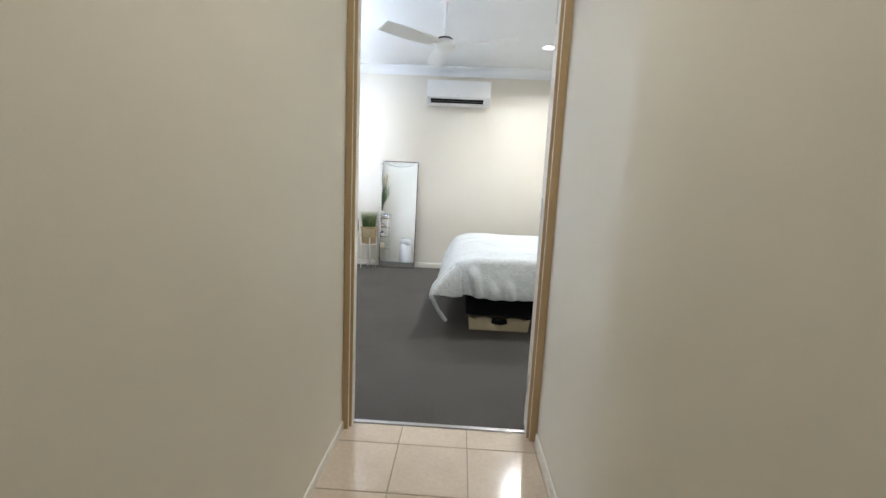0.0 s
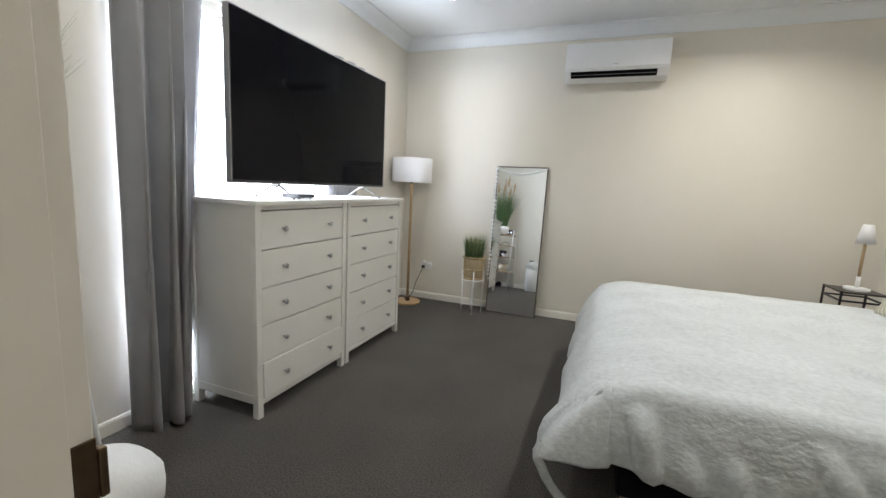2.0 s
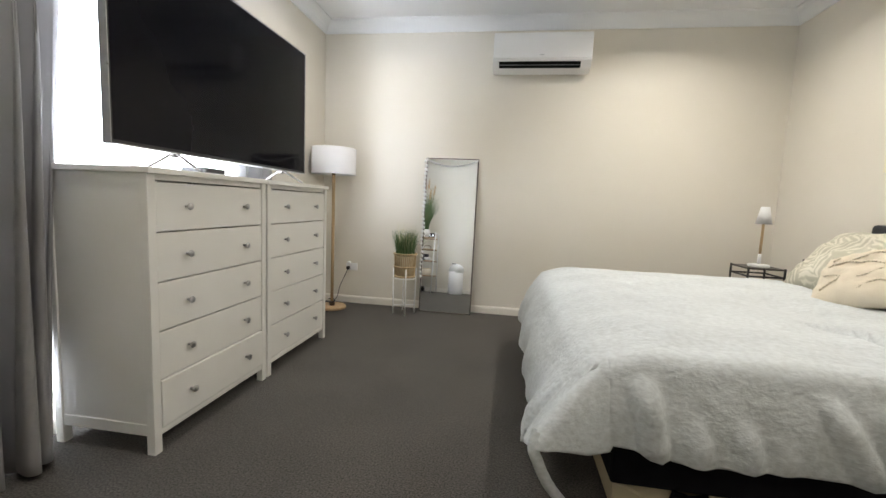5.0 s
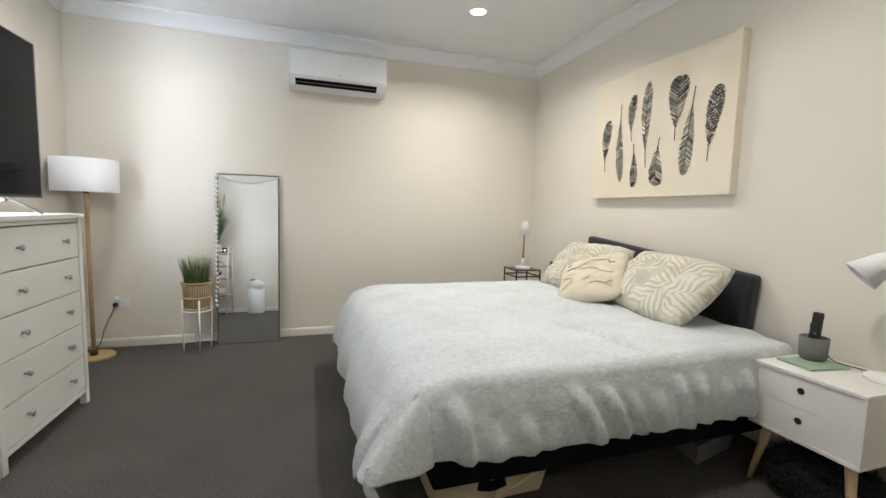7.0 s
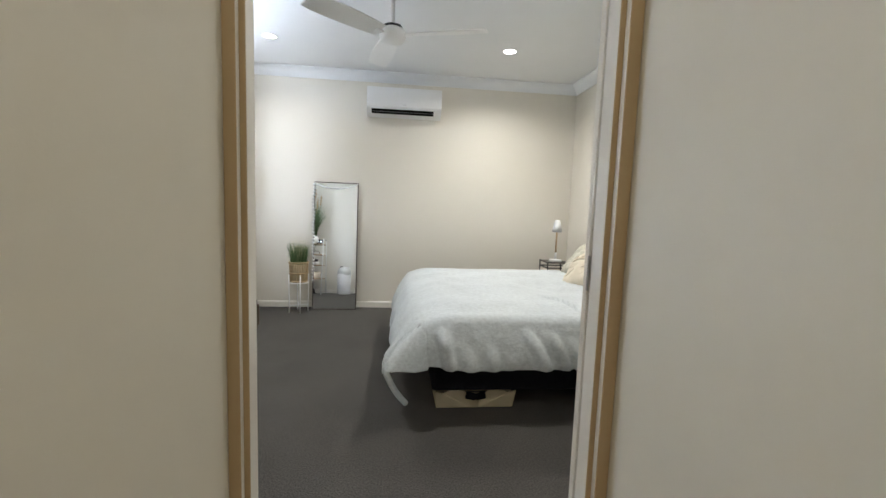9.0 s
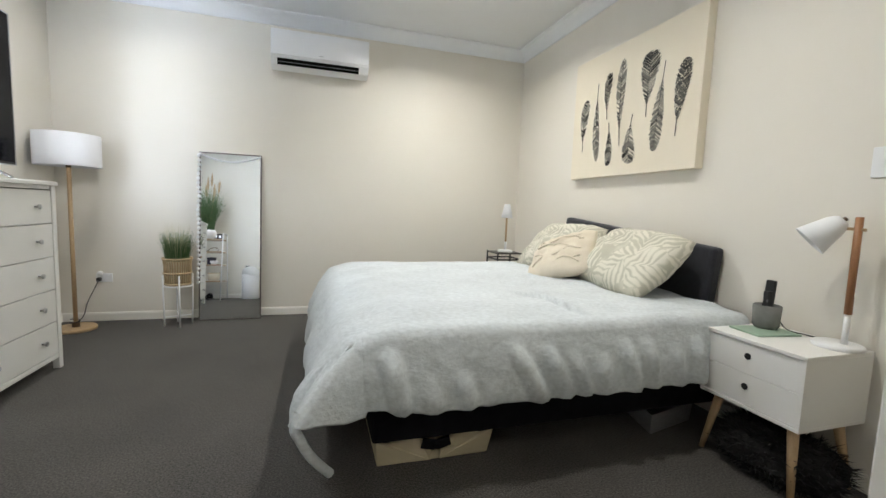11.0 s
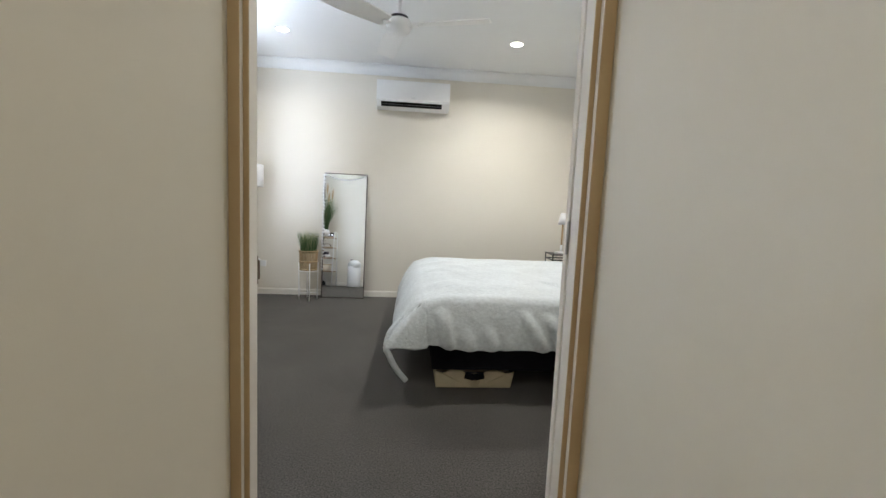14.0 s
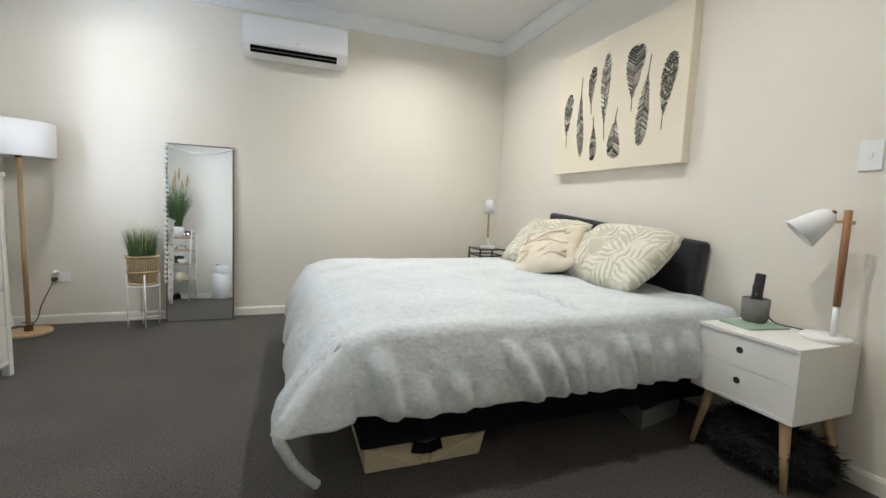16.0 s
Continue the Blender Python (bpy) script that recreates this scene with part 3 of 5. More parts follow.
def blanket():
    """A throw on the mattress: flat top, and a skirt from the mattress edge to a hem that flares into a hanging corner."""
    X1 = BX1 - 0.05
    radius = {"near": 0.032, "foot": 0.085, "far": 0.05}

    def top_z(x, y):
        e = min(x - BX0, y - BY0, BY1 - y)
        z = BZ + 0.016 * smooth_step(0.0, 0.25, e) - 0.02 * max(0.0, x - 1.55) - 0.030 * max(0.0, 1 - (x - BX0) / 0.18) ** 2
        k = 0.35 + 0.65 * smooth_step(0.0, 0.12, e)
        z += k * (0.021 * noise.noise(Vector((x * 2.1, y * 2.1, 3.0))) + 0.010 * noise.noise(Vector((x * 6, y * 6, 1.0))) + 0.003 * noise.noise(Vector((x * 17, y * 22, 2.0))))
        # broad dents and one pinched crease running out from under the pillows
        z -= 0.018 * math.exp(-((x - 1.20) / 0.16) ** 2 - ((y - 3.75) / 0.30) ** 2)
        s_ = (3.42 - y) / 0.48
        if 0 < s_ < 1:
            d = x - 1.02 - 0.16 * s_ - 0.03 * math.sin(3.14 * s_)
            z += 0.024 * math.sin(3.14 * s_) ** 0.7 * (math.exp(-((d - 0.013) / 0.017) ** 2) - 0.9 * math.exp(-((d + 0.010) / 0.011) ** 2))
        return z

    bm = bmesh.new()
    nx, ny = 110, 110
    grid = [[bm.verts.new((BX0 + (X1 - BX0) * i / nx, BY0 + (BY1 - BY0) * j / ny, top_z(BX0 + (X1 - BX0) * i / nx, BY0 + (BY1 - BY0) * j / ny))) for j in range(ny + 1)] for i in range(nx + 1)]
    for i in range(nx):
        for j in range(ny):
            bm.faces.new((grid[i][j], grid[i + 1][j], grid[i + 1][j + 1], grid[i][j + 1]))

    # hem of the hanging corner, walked from the near side round to the foot
    corner = [(0.00, 0.245, 2.872, 0.322), (0.22, 0.165, 2.835, 0.318), (0.42, 0.075, 2.800, 0.338), (0.55, 0.012, 2.778, 0.340),
              (0.70, 0.004, 2.830, 0.318), (1.00, 0.010, 2.960, 0.265)]

    def corner_hem(q):
        for a, b in zip(corner, corner[1:]):
            if q <= b[0]:
                k = (q - a[0]) / (b[0] - a[0])
                return Vector([a[c] + (b[c] - a[c]) * k for c in (1, 2, 3)])
        return Vector(corner[-1][1:])

    # ridges of the near side: place along the edge, slant, depth, width, where they begin
    ridges = [(0.300, 0.05, 0.055, 0.024, 0.02), (0.43, 0.05, 0.022, 0.026, 0.45), (0.55, 0.06, 0.028, 0.022, 0.40), (0.66, 0.04, 0.016, 0.03, 0.5), (0.76, 0.15, 0.042, 0.024, 0.08),
              (0.90, 0.13, 0.038, 0.020, 0.12), (1.01, 0.11, 0.030, 0.018, 0.25), (1.15, 0.06, 0.020, 0.026, 0.30), (1.27, 0.08, 0.040, 0.022, 0.10), (1.38, 0.07, 0.032, 0.020, 0.15),
              (1.53, 0.05, 0.026, 0.024, 0.2), (1.66, 0.05, 0.034, 0.026, 0.12), (1.82, 0.04, 0.026, 0.028, 0.2)]
    rows = []
    for i in range(nx, -1, -1):          # near side
        e = grid[i][0]
        x = e.co.x
        bend = 0.014 * noise.noise(Vector((x * 2.4, 8.0, 0.0)))
        rows.append((e, Vector((0, -1, 0)), Vector((x + 0.018 * smooth_step(0.5, 0.225, x), 2.868 + bend, 0.316 + 0.010 * noise.noise(Vector((x * 3, 1.0, 4.0))) + 0.018 * smooth_step(0.5, 0.25, x))), "near", x))
    for k in range(1, 28):               # hanging corner
        q = k / 28
        a = q * math.pi / 2
        rows.append((grid[0][0], Vector((-math.sin(a), -math.cos(a), 0)), corner_hem(q), "corner", q))
    for j in range(ny + 1):              # foot
        e = grid[0][j]
        y = e.co.y
        h = corner_hem(1.0)
        k = smooth_step(BY0, BY0 + 0.25, y)
        rows.append((e, Vector((-1, 0, 0)), Vector((h.x + (0.045 - h.x) * k + 0.02 * noise.noise(Vector((y * 3, 2.0, 1.0))), max(y, h.y), h.z + (0.205 - h.z) * k)), "foot", y))
    for k in range(1, 12):               # far corner
        a = k / 12 * math.pi / 2
        rows.append((grid[0][ny], Vector((-math.cos(a), math.sin(a), 0)), Vector((BX0 - 0.13 * math.cos(a), BY1 + 0.09 * math.sin(a), 0.205 + 0.035 * math.sin(a))), "far", 0.0))
    for i in range(nx + 1):              # far side
        e = grid[i][ny]
        rows.append((e, Vector((0, 1, 0)), Vector((e.co.x, BY1 + 0.075, 0.24)), "far", e.co.x))

    ND, NA = 34, 2
    prev = None
    for e, n_, hem, side, s in rows:
        col = [e]
        R = radius[side] if side in radius else 0.032 + 0.053 * smooth_step(0.45, 1.0, s)
        end = e.co + n_ * R * math.sin(1.25) + Vector((0, 0, -R * (1 - math.cos(1.25))))
        for k in range(1, NA + 1):
            th = 1.25 * k / NA
            c = e.co + n_ * R * math.sin(th) + Vector((0, 0, -R * (1 - math.cos(th))))
            col.append(c)
        for k in range(1, ND + 1):
            w = k / ND
            c = end.lerp(hem, w)
            c += n_ * (0.032 if side == "foot" else 0.012) * math.sin(math.pi * w)
            if side == "near":
                push = sum(amp * smooth_step(w0, w0 + 0.35, w) * (1 - 0.35 * smooth_step(0.85, 1.0, w)) * math.exp(-((s - x0 - lean_ * w) / wd) ** 2) for x0, lean_, amp, wd, w0 in ridges)
                c += n_ * smooth_step(0.225, 0.32, s) * (push + 0.012 * smooth_step(0.1, 0.5, w) * noise.noise(Vector((s * 7 - w * 0.8, 3.0, w * 0.6))))
            elif side == "foot":
                c += n_ * smooth_step(0.1, 0.6, w) * (0.020 * noise.noise(Vector((s * 5 - w, 6.0, w))) + 0.014 * math.exp(-((s - 3.02 + 0.06 * w) / 0.025) ** 2))
            elif side == "corner":
                c += n_ * 0.016 * math.sin(math.pi * w) * math.exp(-((s - 0.52) / 0.09) ** 2)
            c += n_ * 0.0025 * noise.noise(c * 28)
            col.append(c)
        if prev is not None:
            same = prev[0] is e
            cur = [e] + [bm.verts.new(c) for c in col[1:]]
            for k in range(len(cur) - 1):
                if k == 0 and same:
                    bm.faces.new((e, prev[1], cur[1]))
                else:
                    bm.faces.new((prev[k], prev[k + 1], cur[k + 1], cur[k]))
        else:
            cur = [e] + [bm.verts.new(c) for c in col[1:]]
        prev = cur
    ob = obj_from("blanket", bm, M_BLANKET, True)
    so = ob.modifiers.new("thick", "SOLIDIFY")
    so.thickness, so.offset, so.use_quality_normals = 0.018, 1.0, True
    # rolled hem of the lowest corner, hanging free below the rest
    wire("hanging_hem", [(0.022, 2.798, 0.385), (0.012, 2.785, 0.345), (0.028, 2.792, 0.298), (0.058, 2.815, 0.228), (0.092, 2.842, 0.170), (0.122, 2.862, 0.128)], 0.0165, M_BLANKET, ob)
    return tagged(ob, "pale grey fleece blanket draped over the bed to one corner", "blanket")


blanket()


def pillow(name, label, w, h, d, m, material, puff=2.4):
    bm = bmesh.new()
    N = 26
    lay = {}
    for s in (1, -1):
        for i in range(N + 1):
            for j in range(N + 1):
                a, b = 2 * i / N - 1, 2 * j / N - 1
                if s == -1 and (i in (0, N) or j in (0, N)):
                    lay[s, i, j] = lay[1, i, j]
                    continue
                body = max(0.0, (1 - abs(a) ** puff) * (1 - abs(b) ** puff)) ** 0.47
                pin = 1 - 0.015 * (1 - a * a) - 0.06 * max(0.0, a) ** 6
                pin2 = 1 - 0.01 * (1 - b * b) - 0.05 * (b * b) ** 3 * (a > 0)
                wr = 0.030 * noise.noise(Vector((a * 2.2, b * 2.2, 5.0 + s))) + 0.016 * noise.noise(Vector((a * 5, b * 5, s)))
                # pleats running in from the seams
                wr += 0.012 * (a * a + b * b) * noise.noise(Vector((math.atan2(b, a) * 5, 0.7, s)))
                lay[s, i, j] = bm.verts.new((a * w / 2 * pin2, b * h / 2 * pin, s * (d / 2 * body + wr * body)))
    for s in (1, -1):
        for i in range(N):
            for j in range(N):
                q = (lay[s, i, j], lay[s, i + 1, j], lay[s, i + 1, j + 1], lay[s, i, j + 1])
                bm.faces.new(q if s == 1 else q[::-1])
    ob = obj_from(name, bm, material, True)
    ob.matrix_world = m
    return tagged(ob, label, "pillow")


def tufting(ob, w, h, d, n_):
    """Raised wavy lines over a cushion's front, each stroke a piece of its own."""
    for k in range(n_):
        stroke = []
        for i in range(24):
            a = -0.80 + 1.60 * i / 22
            b = -0.70 + 1.40 * k / (n_ - 1) + 0.16 * math.sin(a * 4.4 + k * 2.6)
            body = max(0.0, (1 - abs(a) ** 2.4) * (1 - abs(b) ** 2.4)) ** 0.55
            if i < 23 and math.sin(a * 3.1 + k * 4.1) >= -0.55:
                stroke.append((a * w / 2 * 0.94, b * h / 2 * 0.92, d / 2 * body + 0.007))
            else:
                if len(stroke) > 2:
                    bm = bmesh.new()
                    for p0, p1 in zip(stroke, stroke[1:]):
                        add_tube(bm, p0, p1, 0.0055, seg=8)
                    part("tufted_line", bm, M_CUSH, ob, smooth=True)
                stroke = []


# local x runs along the bed head (+y), local y up the pillow, local z out of its front (-x)
def lean(x, y, z, tilt, yaw=0.0, spin=0.0):
    """A pillow resting against the bed head: tilt is its slope from flat, in degrees."""
    r = Matrix(((0, 0, -1, 0), (-1, 0, 0, 0), (0, 1, 0, 0), (0, 0, 0, 1)))
    return Matrix.Translation((x, y, z)) @ pose(0, 0, 0, 0, 0, yaw) @ pose(0, 0, 0, 0, 90 - tilt, 0) @ r @ pose(0, 0, 0, 0, 0, spin)


pillow("pillow", "large pillow in pale sage and cream leaf print", 0.72, 0.47, 0.23, lean(1.82, 3.52, 0.775, 42, -4, -3), M_PILLOW)
pillow("pillow", "leaf-print pillow half hidden behind a cream cushion", 0.70, 0.47, 0.21, lean(1.84, 4.25, 0.775, 46, 3, 0), M_PILLOW)
cushion = pillow("cushion", "square cream cushion with tufted wavy lines", 0.45, 0.40, 0.16, lean(1.63, 3.885, 0.752, 42, 10, 27), M_CUSH)
tufting(cushion, 0.45, 0.40, 0.16, 7)

# ---- curtains on a rod ----
ROD_X, ROD_Z = -1.815, 2.095
rod = thing("curtain_rod", "thin white metal curtain rod on wall brackets", "curtain rod")
part("pole", tube((ROD_X, 2.60, ROD_Z), (ROD_X, 4.66, ROD_Z), 0.0095), M_PLASTIC, rod, smooth=True)
for y in (2.60, 4.66):
    part("finial", lathe([(0, -0.02), (0.012, -0.016), (0.014, 0), (0.012, 0.016), (0, 0.02)], 14), M_STEEL, rod, smooth=True).matrix_local = Matrix.Translation((ROD_X, y, ROD_Z)) @ pose(0, 0, 0, 90, 0, 0)
for y in (2.70, 4.58):
    bk = box((XL, y - 0.012, ROD_Z - 0.03), (XL + 0.006, y + 0.012, ROD_Z + 0.03), 0.002)
    add_box(bk, (XL + 0.005, y - 0.006, ROD_Z - 0.018), (ROD_X + 0.006, y + 0.006, ROD_Z - 0.010), 0.002)
    part("bracket", bk, M_STEEL, rod)


def curtain(y0, y1, b0, b1, lobes, label, seed, back=0.0, deep=1.0, thick=0.006):
    """Hanging cloth gathered in rounded lobes, (width, depth) each, with narrow dark gaps between them."""
    NU, NV = 150, 40
    total = sum(q for q, _ in lobes)
    bm = bmesh.new()
    g = []
    for j in range(NV + 1):
        v = j / NV
        z = ROD_Z + 0.035 - v * (ROD_Z + 0.035 - 0.012)
        row = []
        for i in range(NU + 1):
            u = i / NU
            shift = u + 0.035 * noise.noise(Vector((u * 3 + seed, v * 1.6, 0))) * math.sin(math.pi * u)
            acc, k = 0.0, 0
            while k < len(lobes) - 1 and shift * total > acc + lobes[k][0]:
                acc += lobes[k][0]
                k += 1
            q = min(max((shift * total - acc) / lobes[k][0], 0.0), 1.0)
            out = lobes[k][1] * deep * (0.75 + 0.45 * v) * math.sin(math.pi * q) ** 0.55
            ya, yb = y0 + (b0 - y0) * v, y1 + (b1 - y1) * v
            x = ROD_X - 0.028 * deep - back * min(v * 4, 1) + out + 0.006 * noise.noise(Vector((u * 9, v * 3, seed)))
            y = ya + (yb - ya) * u + 0.022 * math.sin(2 * math.pi * q) * (0.3 + v) * deep
            row.append(bm.verts.new((max(x, XL + (0.03 if back == 0 else 0.016)), y, z - 0.018 * v * math.sin(seed + 5 * u))))
        g.append(row)
    for j in range(NV):
        for i in range(NU):
            bm.faces.new((g[j][i], g[j][i + 1], g[j + 1][i + 1], g[j + 1][i]))
    c = thing("curtain", label, "curtain", group="grey curtains")
    pa = part("fabric", bm, M_CURTAIN, c, smooth=True)
    so = pa.modifiers.new("thick", "SOLIDIFY")
    so.thickness = thick
    n_ = len(lobes) * 2
    for k in range(n_):
        y = y0 + (y1 - y0) * (k + 0.5) / n_
        ring = bmesh.new()
        sg, tb = 18, 6
        vs = [[ring.verts.new(((0.024 + 0.004 * math.cos(q)) * math.cos(a), 0.004 * math.sin(q), (0.024 + 0.004 * math.cos(q)) * math.sin(a))) for q in [6.28318 * e / tb for e in range(tb)]] for a in [6.28318 * e / sg for e in range(sg)]]
        for i in range(sg):
            for e in range(tb):
                ring.faces.new((vs[i][e], vs[(i + 1) % sg][e], vs[(i + 1) % sg][(e + 1) % tb], vs[i][(e + 1) % tb]))
        bmesh.ops.transform(ring, matrix=Matrix.Translation((ROD_X, y, ROD_Z)) @ pose(0, 0, 0, 0, 0, 35 * (1 if k % 2 else -1)), verts=ring.verts)
        part("eyelet", ring, M_PLASTIC, c, "white eyelet ring", smooth=True)
    return c


curtain(2.672, 3.105, 2.655, 2.935, ((0.30, 0.110), (0.20, 0.155), (0.20, 0.135), (0.30, 0.060)), "floor-length grey curtain bunched in deep folds on eyelets", 1.7)
curtain(4.18, 4.60, 4.16, 4.58, ((0.3, 0.09), (0.4, 0.10), (0.3, 0.08)), "grey curtain drawn back behind the television", 5.2, 0.055, 0.45)

# ---- floor lamp ----
fl = thing("floor_lamp", "wooden floor lamp with a white drum shade, switched off", "floor lamp", (-1.692, 5.305, 0))
part("base", lathe([(0, 0), (0.128, 0), (0.132, 0.006), (0.132, 0.018), (0.127, 0.024), (0, 0.024)], 40), M_WOOD, fl, smooth=False)
part("collar", lathe([(0, 0.024), (0.026, 0.024), (0.024, 0.05), (0.015, 0.062), (0, 0.062)], 20), M_BRASS, fl, "dark metal collar", smooth=True)
part("pole", tube((0, 0, 0.05), (0, 0, 1.24), 0.0145), M_WOOD, fl, smooth=True)
part("socket", tube((0, 0, 1.235), (0, 0, 1.30), 0.017), M_BRASS, fl, smooth=True)
part("shade", lathe([(0.197, 1.242), (0.197, 1.476), (0.194, 1.476), (0.194, 1.242), (0.197, 1.242)], 48), M_SHADE, fl, "white fabric drum shade", smooth=True)
sp_ = bmesh.new()
for k in range(3):
    a = 2.094 * k
    add_tube(sp_, (0, 0, 1.30), (0.195 * math.cos(a), 0.195 * math.sin(a), 1.30), 0.0025, seg=6)
part("spider", sp_, M_STEEL, fl)
part("bulb", lathe([(0, 1.39), (0.02, 1.38), (0.03, 1.36), (0.026, 1.33), (0.014, 1.30), (0, 1.30)], 16), M_CERAMIC, fl, smooth=True)

# ---- wall outlet ----
wo = thing("wall_outlet", "white double wall outlet with a black plug", "power outlet", (-1.600, YB, 0.362))
part("plate", box((-0.058, -0.009, -0.036), (0.058, 0, 0.036), 0.003), M_PLASTIC, wo)
for x in (-0.03, 0.03):
    part("switch", box((x - 0.006, -0.012, 0.014), (x + 0.006, -0.008, 0.026), 0.001), M_PLASTIC, wo)
cordset = thing("power_cord", "black plug with dark cable running to the floor lamp", "power cable")
part("plug", box((-1.645, YB - 0.046, 0.335), (-1.613, YB - 0.0095, 0.368), 0.008), M_DARK, cordset)
wire("cable", [(-1.63, YB - 0.04, 0.338), (-1.65, YB - 0.07, 0.27), (-1.68, YB - 0.11, 0.17), (-1.70, 5.43, 0.07), (-1.72, 5.36, 0.040), (-1.735, 5.31, 0.052), (-1.70, 5.275, 0.060), (-1.665, 5.30, 0.068), (-1.69, 5.335, 0.075), (-1.725, 5.31, 0.082), (-1.70, 5.285, 0.09)], 0.0035, M_DARK, cordset)
adaptor = thing("plug_adaptor", "small round white plug-in adaptor", "adaptor", (-1.578, YB - 0.009, 0.38))
ad = lathe([(0, 0), (0.016, 0), (0.018, 0.006), (0.018, 0.026), (0.013, 0.032), (0, 0.032)], 18)
bmesh.ops.transform(ad, matrix=Matrix.Translation((-0.042, 0, 0.022)) @ pose(0, 0, 0, 90, 0, 0), verts=ad.verts)
part("body", ad, M_PLASTIC, adaptor, smooth=True)

# ---- grass plant in a basket on a white stand ----
def blades(bm, n_, r0, h, lean_, seed, w=0.0032, z0=0.0):
    rs = random.Random(seed)
    for _ in range(n_):
        a, q = rs.uniform(0, 6.283), r0 * math.sqrt(rs.random())
        x0, y0 = q * math.cos(a), q * math.sin(a)
        hh, ln, da = h * rs.uniform(0.62, 1.05), lean_ * rs.uniform(0.15, 1.0), rs.uniform(-0.7, 0.7)
        wa = rs.uniform(0, 6.283)
        prev = None
        for s in range(4):
            u = s / 3
            cx, cy, cz = x0 + ln * u ** 2 * math.cos(a + da), y0 + ln * u ** 2 * math.sin(a + da), z0 + hh * u * (1 - 0.1 * u * ln / max(h, 0.01))
            ww = w * (1 - 0.92 * u)
            p0, p1 = bm.verts.new((cx - ww * math.cos(wa), cy - ww * math.sin(wa), cz)), bm.verts.new((cx + ww * math.cos(wa), cy + ww * math.sin(wa), cz))
            if prev:
                bm.faces.new((prev[0], prev[1], p1, p0))
            prev = (p0, p1)


ps = thing("plant_stand", "white metal four-legged plant stand", "plant stand", (-1.005, 5.335, 0))
for k in range(4):
    a = math.radians(20 + 90 * k)
    part("leg", tube((0.098 * math.cos(a), 0.098 * math.sin(a), 0), (0.105 * math.cos(a), 0.105 * math.sin(a), 0.42), 0.006, seg=10), M_PLASTIC, ps, smooth=True)
for k in range(2):
    a = math.radians(20 + 90 * k)
    part("crossbar", tube((0.098 * math.cos(a), 0.098 * math.sin(a), 0.075 + 0.012 * k), (-0.098 * math.cos(a), -0.098 * math.sin(a), 0.075 + 0.012 * k), 0.005, seg=8), M_PLASTIC, ps)
rg = bmesh.new()
for i in range(32):
    a0, a1 = 6.28318 * i / 32, 6.28318 * (i + 1) / 32
    add_tube(rg, (0.104 * math.cos(a0), 0.104 * math.sin(a0), 0.330), (0.104 * math.cos(a1), 0.104 * math.sin(a1), 0.330), 0.005, seg=6, cap=False)
part("ring", rg, M_PLASTIC, ps)
pp = thing("potted_grass", "artificial green grass in a slatted bamboo basket", "potted plant", (-1.005, 5.335, 0.335))
part("liner", lathe([(0, 0.002), (0.080, 0.002), (0.090, 0.20), (0.084, 0.20), (0.0, 0.17)], 28), M_CREAMBOX, pp, smooth=True)
for k in range(34):
    a = 6.28318 * k / 34
    part("slat", tube((0.086 * math.cos(a), 0.086 * math.sin(a), 0.004), (0.099 * math.cos(a), 0.099 * math.sin(a), 0.222), 0.0042, seg=6), M_BAMBOO, pp)
for z, r in ((0.012, 0.092), (0.10, 0.098), (0.218, 0.106)):
    part("hoop", lathe([(r, z - 0.007), (r + 0.005, z - 0.005), (r + 0.005, z + 0.005), (r, z + 0.007), (r - 0.006, z + 0.007), (r - 0.006, z - 0.007), (r, z - 0.007)], 32), M_BAMBOO, pp, smooth=True)
gb = bmesh.new()
blades(gb, 560, 0.082, 0.265, 0.075, 3, 0.0028, 0.17)
part("grass", gb, M_GRASS, pp)
gb = bmesh.new()
blades(gb, 150, 0.070, 0.335, 0.060, 8, 0.0020, 0.17)
part("seed_heads", gb, M_SEED, pp, "pale cream seed heads")

# garland of white beads over the mirror
gar = new("bead_garland")
gar.matrix_world = mir.matrix_world.copy()
tagged(gar, "string of small white beads hung over the mirror's corner", "garland")
bead_bm = bmesh.new()
bmesh.ops.create_icosphere(bead_bm, subdivisions=1, radius=0.0100)
bead0 = part("bead", bead_bm, M_PLASTIC, gar, smooth=True)
spots = []
for i in range(24):
    u = i / 23
    spots.append((-MW / 2 + 0.012 + (MW - 0.024) * u, -0.008, MH - 0.018 - 0.055 * 4 * u * (1 - u)))
for i in range(29):
    spots.append((-MW / 2 - 0.001 + 0.004 * math.sin(i * 0.9), -0.013, MH - 0.035 - 0.0385 * i))
bead0.location = spots[0]
for q in spots[1:]:
    b_ = new("bead", bead0.data)
    b_.parent = gar
    b_.location = q
    if q[1] < -0.012:
        b_.scale = (1.5, 1.5, 1.75)
wire("string", [spots[0], spots[6], spots[12], spots[18], spots[23]], 0.0016, M_CERAMIC, gar)
wire("string", [spots[24], spots[31], spots[38], spots[45], spots[52]], 0.0016, M_CERAMIC, gar)

# ---- feather picture ----
art = thing("canvas_picture", "cream stretched canvas with nine black and grey feathers", "picture", (2.066, 3.917, 1.312))
AWY, AH = 1.186, 0.895
part("canvas", box((0, -AWY / 2, 0), (XR - 2.066, AWY / 2, AH), 0.004), M_CANVAS, art)


